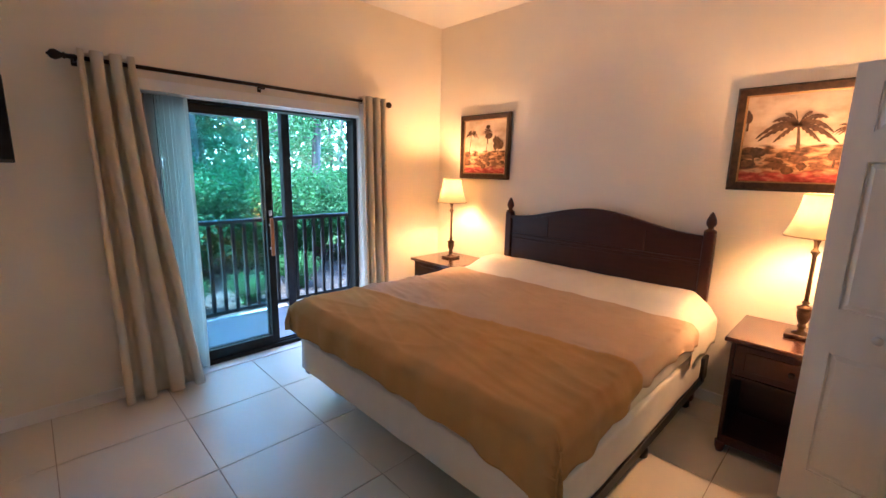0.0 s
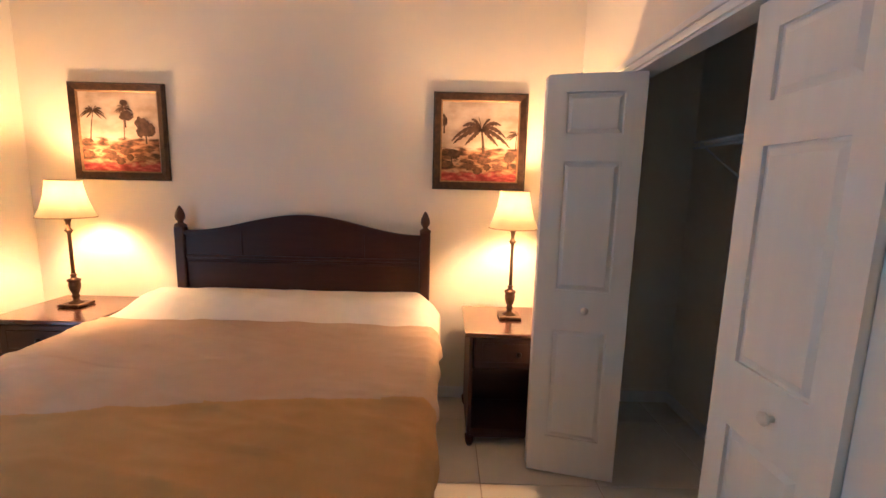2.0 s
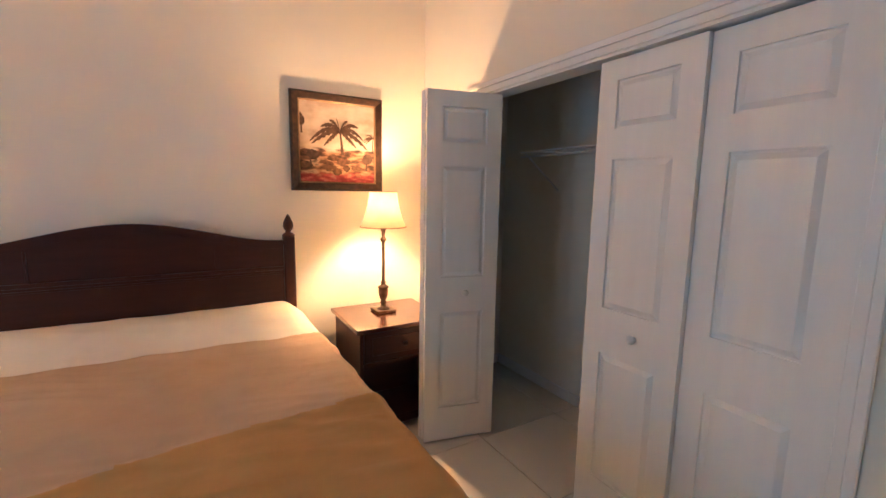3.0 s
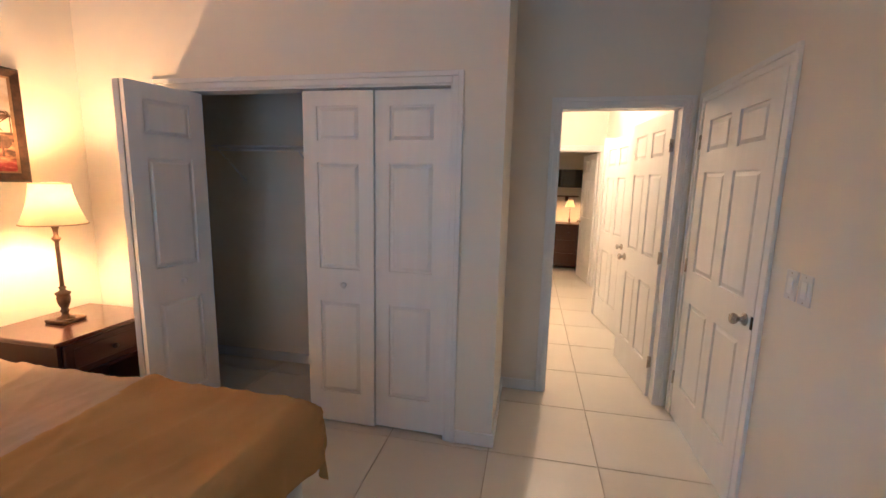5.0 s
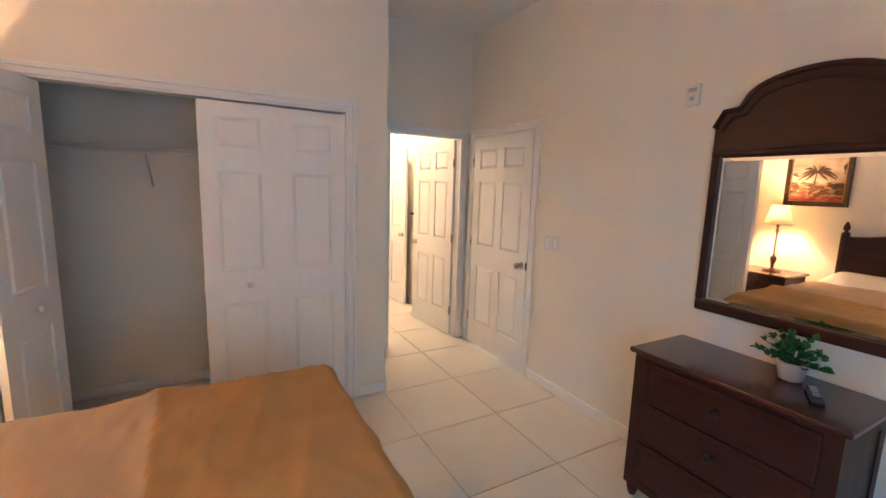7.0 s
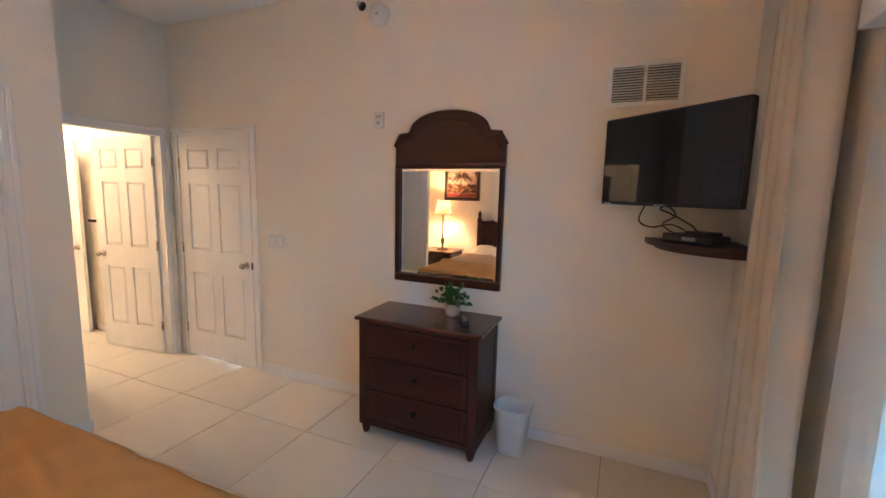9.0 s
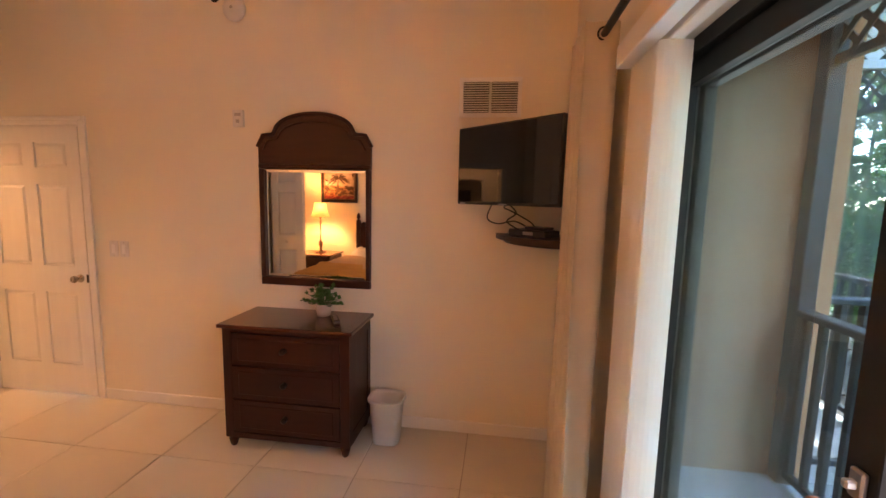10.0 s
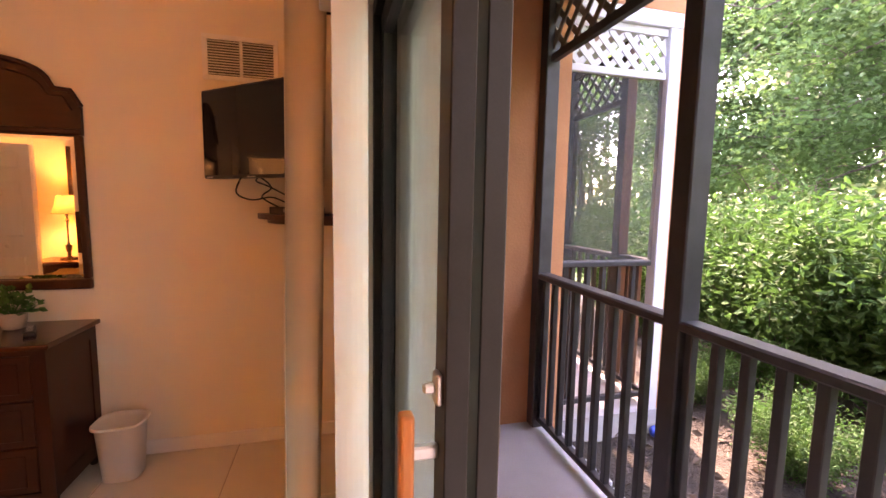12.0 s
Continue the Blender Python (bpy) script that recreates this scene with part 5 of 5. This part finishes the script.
def lattice(name, label, along, fixed, lo, hi, z0, z1, material, frame_material, step=0.145, wide=0.036):
    t = thing(name, (0, 0, 0), label, "lattice", "porch lattices")

    def place(a, w, z):
        return (fixed + w, a, z) if along == "y" else (a, fixed + w, z)
    for s, w in ((1, 0.004), (-1, -0.004)):
        k = lo - (z1 - z0)
        while k < hi + (z1 - z0):
            a0, zz0, a1, zz1 = k, z0, k + (z1 - z0), z1
            if a0 < lo:
                zz0 += lo - a0
                a0 = lo
            if a1 > hi:
                zz1 -= a1 - hi
                a1 = hi
            if a1 - a0 > 0.02:
                if s < 0:
                    zz0, zz1 = z0 + z1 - zz0, z0 + z1 - zz1
                dz = wide * 0.7
                bm = bmesh.new()
                q = []
                for ww in (w - 0.004, w + 0.004):
                    q.append([bm.verts.new(place(a, ww, z)) for a, z in ((a0, zz0 - dz), (a1, zz1 - dz), (a1, zz1 + dz), (a0, zz0 + dz))])
                bm.faces.new(q[0][::-1])
                bm.faces.new(q[1])
                for i in range(4):
                    bm.faces.new((q[0][i], q[0][(i + 1) % 4], q[1][(i + 1) % 4], q[1][i]))
                part("slat", bm, material, t)
            k += step
    for zz0, zz1 in ((z0 - 0.035, z0 + 0.012), (z1 - 0.012, z1 + 0.04)):
        if along == "y":
            bm = box(fixed - 0.02, fixed + 0.02, lo, hi, zz0, zz1, 0.003)
        else:
            bm = box(lo, hi, fixed - 0.02, fixed + 0.02, zz0, zz1, 0.003)
        part("lattice_rail", bm, frame_material, t)
    return t


lattice("porch_lattice", "brown diagonal lattice band under the porch roof", "y", PX, 0.146, 1.204, 2.345, 2.70, LATTICE, RAILPAINT)
lattice("porch_lattice", "brown diagonal lattice band under the porch roof", "y", PX, 1.296, 2.664, 2.345, 2.70, LATTICE, RAILPAINT)

# the adjoining porch
NX0, NX1, NY = -1.662, -2.46, 0.0
lattice("white_lattice", "white diagonal lattice band of the adjoining porch", "x", NY, NX1 + 0.045, NX0, 2.355, 2.62, WHITEOUT, WHITEOUT, 0.115, 0.042)
np_ = thing("white_porch_frame", (0, 0, 0), "white post and beam of the adjoining porch", "porch frame")
part("post", box(NX1 - 0.05, NX1 + 0.045, -0.045, 0.045, -0.35, 2.66, 0.005), WHITEOUT, np_)
part("beam", box(NX1 - 0.05, NX0, -0.05, 0.05, 2.66, 2.76, 0.005), WHITEOUT, np_)
structure("wall_neighbour_fascia", box(NX1 - 0.05, NX0, -0.06, 0.05, 2.76, 3.1), ORANGE, "orange stucco over the adjoining porch", "wall")
structure("neighbour_porch_ceiling", box(NX1 - 0.05, NX0, -3.4, -0.06, 2.765, 2.82), WHITEOUT, "painted ceiling of the adjoining porch", "ceiling")
structure("wall_neighbour_pier", box(NX1 - 0.25, NX1 - 0.051, -0.10, -0.02, -0.35, 3.1), ORANGE, "orange stucco pier beside the white porch post", "wall")
structure("neighbour_porch_floor", box(NX1 - 0.06, NX0, -3.4, 0.05, -0.35, -0.08), CONCRETE, "concrete slab of the adjoining porch", "porch floor")
structure("neighbour_porch_roof", box(NX1 - 0.2, -1.95, -4.2, 0.10, 3.10, 3.3), SKYWARD, "roof edge over the adjoining porch", "roof")
railing("neighbour_railing", "dark brown railing of the adjoining porch", "x", NY - 0.03, NX1 + 0.05, NX0, "porch railings", (), top=1.05)
railing("neighbour_railing", "dark brown railing along the adjoining porch", "y", NX1, -3.3, -0.06, "porch railings", (-0.42, -1.25, -1.38, -2.3, -3.25), top=1.05)
# Rail paint on these slats stands in for the shade inside the porch
lattice("neighbour_lattice", "diagonal lattice of the adjoining porch, coloured dark for its shade", "y", NX1, -1.20, -0.47, 2.30, 2.66, RAILPAINT, RAILPAINT, 0.135, 0.028)
lattice("neighbour_lattice", "diagonal lattice of the adjoining porch, coloured dark for its shade", "y", NX1, -2.25, -1.43, 2.30, 2.66, RAILPAINT, RAILPAINT, 0.135, 0.028)

scr = thing("porch_screen", (0, 0, 0), "grey insect screening round the adjoining porch", "screen")
part("front_screen", box(NX1 + 0.046, NX0, -0.004, -0.002, 1.05, 2.32), SCREENING, scr)
for ya, yb in ((-1.205, -0.465), (-2.255, -1.425), (-3.2, -2.345)):
    part("side_screen", box(NX1 - 0.001, NX1 + 0.001, ya, yb, 1.05, 2.26), SCREENING, scr)

# ---- ground and garden ----
GZ = -0.30
b = bmesh.new()
N = 60
gv = []
for j in range(N + 1):
    row = []
    for i in range(N + 1):
        u, v = 2 * i / N - 1, 2 * j / N - 1
        x, y = math.copysign(abs(u) ** 2.6, u) * 400, math.copysign(abs(v) ** 2.6, v) * 400
        z = GZ + (0.10 * noise.noise(Vector((x * 0.2, y * 0.2, 0))) - 0.05 if x < -4 else 0.0)
        row.append(b.verts.new((x, y, min(z, GZ))))
    gv.append(row)
for j in range(N):
    for i in range(N):
        b.faces.new((gv[j][i], gv[j][i + 1], gv[j + 1][i + 1], gv[j + 1][i])).smooth = True
structure("ground", b, LAWN, "rough grass under the trees", "ground")
b = bmesh.new()
N = 40
gv = [[b.verts.new((-1.45 - 4.6 * i / N, -6 + 16 * j / N, GZ + 0.02 + 0.05 * noise.noise(Vector((i * 0.4, j * 0.5, 2))) * min(1, i / 4) + (0.02 if 0 < i < N and 0 < j < N else -0.06))) for i in range(N + 1)] for j in range(N + 1)]
for j in range(N):
    for i in range(N):
        b.faces.new((gv[j][i], gv[j][i + 1], gv[j + 1][i + 1], gv[j + 1][i])).smooth = True
structure("mulch_bed", b, MULCH, "dark mulch bed with dry leaves beside the porch", "ground")


def leaf_mesh(name, centres, normals_spread, size, material, rng, ratio=0.34):
    """Many small pointed leaves, four corners each, as one mesh."""
    n = len(centres)
    d = rng.normal(size=(n, 3))
    d[:, 2] = d[:, 2] * normals_spread - 0.15
    d /= np.linalg.norm(d, axis=1)[:, None]
    r = rng.normal(size=(n, 3))
    r[:, 2] *= 0.6
    u = np.cross(d, r)
    u /= np.linalg.norm(u, axis=1)[:, None] + 1e-9
    nn = np.cross(u, d)
    s = size * rng.uniform(0.6, 1.3, size=(n, 1))
    verts = np.stack((centres, centres + d * s * 0.45 + u * s * ratio + nn * s * 0.10, centres + d * s, centres + d * s * 0.45 - u * s * ratio + nn * s * 0.10), axis=1).reshape(-1, 3)
    base = np.arange(n) * 4
    faces = np.stack((base, base + 1, base + 2, base, base + 2, base + 3), axis=1).reshape(-1, 3)
    me = bpy.data.meshes.new(name)
    me.from_pydata(verts.tolist(), [], faces.tolist())
    me.materials.append(material)
    return me


def bush(seed, radius, height, count, size, label):
    rng = np.random.default_rng(seed)
    t = thing("bush", (0, 0, 0), label, "bush", "hedge bushes")
    sb = bmesh.new()
    tips = []
    for k in range(26):
        a, lean = rng.uniform(0, math.tau), rng.uniform(0.1, 0.75)
        h = height * rng.uniform(0.6, 1.05)
        p = [(0.25 * radius * math.cos(a) * f + radius * lean * math.cos(a) * f * f, 0.25 * radius * math.sin(a) * f + radius * lean * math.sin(a) * f * f, h * f * (1 - 0.12 * f * lean)) for f in (0, 0.3, 0.55, 0.8, 1.0)]
        tube(sb, p, 0.011, 5, 0.3)
        tips += [np.array(p[i]) * (1 - g) + np.array(p[i + 1]) * g for i in (1, 2, 3) for g in (0.0, 0.33, 0.66)] + [np.array(p[4])] * 4
    part("stem", sb, BARK, t)
    tips = np.array(tips)
    idx = rng.integers(0, len(tips), count)
    c = tips[idx] + rng.normal(size=(count, 3)) * np.array((0.17, 0.17, 0.13)) * radius
    c[:, 2] = np.maximum(c[:, 2], 0.05)
    ob = new("foliage", leaf_mesh("foliage", c, 0.7, size, LEAF_H, rng, 0.22))
    ob.parent = t
    return t


rnd = random.Random(21)
kinds = [bush(1, 0.85, 1.66, 15000, 0.075, "leafy green garden shrub with long pointed leaves"), bush(2, 0.95, 1.52, 15000, 0.07, "leafy green garden shrub with long pointed leaves")]
spots = [(-4.3 + rnd.uniform(-0.35, 0.35), -3.2 + 0.95 * k + rnd.uniform(-0.2, 0.2)) for k in range(12)] + [(-5.7 + rnd.uniform(-0.4, 0.4), -4.0 + 1.3 * k) for k in range(11)]
for k, (x, y) in enumerate(spots):
    m = pose(x, y, GZ - 0.02, 0, 0, rnd.uniform(0, 360))
    if k < 2:
        kinds[k].matrix_basis = m
    else:
        o = copy_thing(kinds[k % 2], m)
        f = rnd.uniform(0.88, 1.12)
        o.scale = (f, f, f * rnd.uniform(0.92, 1.05))

for x, y, f in ((-2.5, 1.75, 0.30), (-3.0, 0.75, 0.36), (-3.2, -0.35, 0.33), (-2.45, 2.6, 0.28), (-2.9, 3.5, 0.35)):
    o = copy_thing(kinds[1], pose(x, y, GZ - 0.01, 0, 0, rnd.uniform(0, 360)))
    o.scale = (f, f, f)
    tagged(o, "low green garden plant at the edge of the mulch", group="low plants")


def tree(seed, height, spread, count, size, first, label, trunk=0.13, leafy=LEAF_T):
    rng = np.random.default_rng(seed)
    t = thing("tree", (0, 0, 0), label, "tree", "trees behind the porch")
    tb = bmesh.new()
    lean = rng.normal(size=2) * 0.05 * height
    pts = [(lean[0] * f * f + 0.08 * math.sin(f * 6 + seed), lean[1] * f * f + 0.06 * math.cos(f * 5 + seed), height * f) for f in np.linspace(0, 1, 9)]
    tube(tb, pts, trunk, 12, 0.25)
    tr = part("trunk", tb, BARK, t, "rough grey-brown trunk")
    tips = []
    lb = bmesh.new()
    for k in range(26):
        f = first + (1 - first) * (k / 26) ** 0.9
        i = min(7, int(f * 8))
        p0 = np.array(pts[i]) + (np.array(pts[i + 1]) - np.array(pts[i])) * (f * 8 - i)
        a = rng.uniform(0, math.tau)
        ln = spread * rng.uniform(0.55, 1.1) * (1.15 - 0.6 * f)
        dirn = np.array((math.cos(a), math.sin(a), rng.uniform(-0.05, 0.45)))
        br = [p0 + dirn * ln * g + np.array((0, 0, -0.22 * ln * g * g)) + rng.normal(size=3) * 0.05 * ln * g for g in (0, 0.25, 0.5, 0.75, 1.0)]
        tube(lb, br, trunk * 0.28, 6, 0.2)
        for q in range(9):
            s0 = br[1 + q % 4]
            side = rng.normal(size=3)
            side[2] *= 0.4
            side /= np.linalg.norm(side)
            e = s0 + side * ln * rng.uniform(0.15, 0.38)
            tube(lb, (s0, (s0 + e) / 2 + np.array((0, 0, 0.03)), e), trunk * 0.08, 4, 0.3)
            tips += [s0 * (1 - g) + e * g for g in (0.35, 0.7, 1.0)]
    part("branchwork", lb, BARK, tr)
    tips = np.array(tips)
    idx = rng.integers(0, len(tips), count)
    c = tips[idx] + rng.normal(size=(count, 3)) * np.array((0.20, 0.20, 0.11)) * spread / 2.4
    ob = new("crown", leaf_mesh("crown", c, 0.45, size, leafy, rng, 0.27))
    ob.parent = t
    return t


woods = [tree(5, 7.5, 3.5, 36000, 0.09, 0.36, "broad-leaved tree with drooping sunlit branches", 0.12),
         tree(6, 10.0, 2.8, 15000, 0.13, 0.22, "tall slender tree with airy crown", 0.15),
         tree(7, 9.0, 3.2, 15000, 0.13, 0.28, "broad-leaved tree with airy crown", 0.14),
         tree(9, 6.8, 3.1, 30000, 0.105, 0.32, "leafy tree with drooping branches over the hedge", 0.11)]
near = [(-7.5, 0.2), (-10.5, 4.2), (-9.6, -2.6), (-7.0, -4.2), (-8.0, 6.6), (-11.0, -4.5), (-11.5, 1.2), (-13.0, 5.0), (-15.5, -1.5), (-15.0, -9.0), (-16.5, 3.0), (-20.0, -5.0), (-19.0, 12.5), (-10.0, -13.0), (-3.6, -8.2), (-14.5, -14.0)]
for k, (x, y) in enumerate(near):
    m = pose(x, y, GZ - 0.06, 0, 0, rnd.uniform(0, 360))
    if k < 4:
        woods[k].matrix_basis = m
    else:
        o = copy_thing(woods[(k * 2 + 1) % 3], m)
        f = rnd.uniform(0.85, 1.25)
        o.scale = (f, f, f)

# far woods, haze and brightness put into their leaf colour
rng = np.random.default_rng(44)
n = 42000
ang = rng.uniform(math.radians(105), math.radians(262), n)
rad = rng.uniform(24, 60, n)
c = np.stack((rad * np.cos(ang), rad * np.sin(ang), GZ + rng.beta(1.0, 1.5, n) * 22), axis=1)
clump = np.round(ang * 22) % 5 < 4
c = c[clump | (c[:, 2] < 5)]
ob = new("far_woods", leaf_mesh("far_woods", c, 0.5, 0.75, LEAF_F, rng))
tagged(ob, "sunlit far woods of mixed green foliage, haze put into the leaf colour", "woods", kind="stuff")
b = bmesh.new()
for k in range(70):
    a, r0 = rnd.uniform(math.radians(105), math.radians(262)), rnd.uniform(20, 50)
    x, y = r0 * math.cos(a), r0 * math.sin(a)
    tube(b, ((x, y, GZ - 0.1), (x + rnd.uniform(-0.5, 0.5), y + rnd.uniform(-0.5, 0.5), rnd.uniform(8, 15))), rnd.uniform(0.12, 0.24), 6, 0.5)
solo("far_trunks", b, BARK, "bare far tree trunks", "woods", kind="stuff")

# dry leaves on the mulch
rng = np.random.default_rng(8)
c = np.stack((rng.uniform(-5.6, -1.65, 1600), rng.uniform(-4, 8, 1600), np.full(1600, GZ + 0.065)), axis=1)
ob = new("leaf_litter", leaf_mesh("leaf_litter", c, 0.12, 0.07, LITTER, rng, 0.3))
tagged(ob, "dry brown fallen leaves on the mulch", "leaf litter", kind="stuff")

# white edging along the porch
ed = thing("garden_edging", (0, 0, 0), "white scalloped plastic edging along the porch", "edging")
eb = bmesh.new()
bx(eb, -0.010, 0.010, -0.055, 0.055, 0.0, 0.13, 0.006)
em = mesh_of("edging_piece", eb, WHITEOUT)
for k in range(34):
    o = new("edging_piece", em)
    o.location = (-1.70 + 0.008 * math.sin(k * 1.7), 0.13 + 0.145 * k, GZ + 0.02 - 0.008 * (k % 3))
    o.parent = ed
st = solo("white_stake", tube(bmesh.new(), ((0, 0, 0), (0.01, 0, 0.42)), 0.012, 8), WHITEOUT, "thin white plastic stake in the mulch", "stake", (-2.75, -0.62, GZ + 0.03))
bb = solo("blue_ball", lathe(bmesh.new(), ((0.004, 0), (0.028, 0.008), (0.042, 0.028), (0.045, 0.045), (0.036, 0.068), (0.012, 0.083), (0.002, 0.085)), 16), BLUE, "small blue plastic ball on the mulch", "ball", (-2.45, 0.12, GZ + 0.045))


# ---- floor tiles ----
fl = structure("floor", box(WEST_OUT + 0.10, FAR, -1.2, NORTH + 0.1, -0.05, -0.004), GROUT, "cream square ceramic tiles with thin brown grout", "floor")
tile_mesh = mesh_of("tile", box(0.0022, 0.5968, 0.0022, 0.5968, -0.012, 0.0, 0.0015), TILE)
for i in range(-1, 16):
    for j in range(-2, 7):
        x, y = 0.389 + 0.6 * i, -0.03 + 0.599 * j
        if x > FAR - 0.1 or y > NORTH or (x > 4.3 and y > 1.2 and x < END - 0.6) or (y < -0.2 and x < END - 0.7):
            continue
        t = new("tile", tile_mesh)
        t.location = (x, y, 0.0)
        t.parent = fl
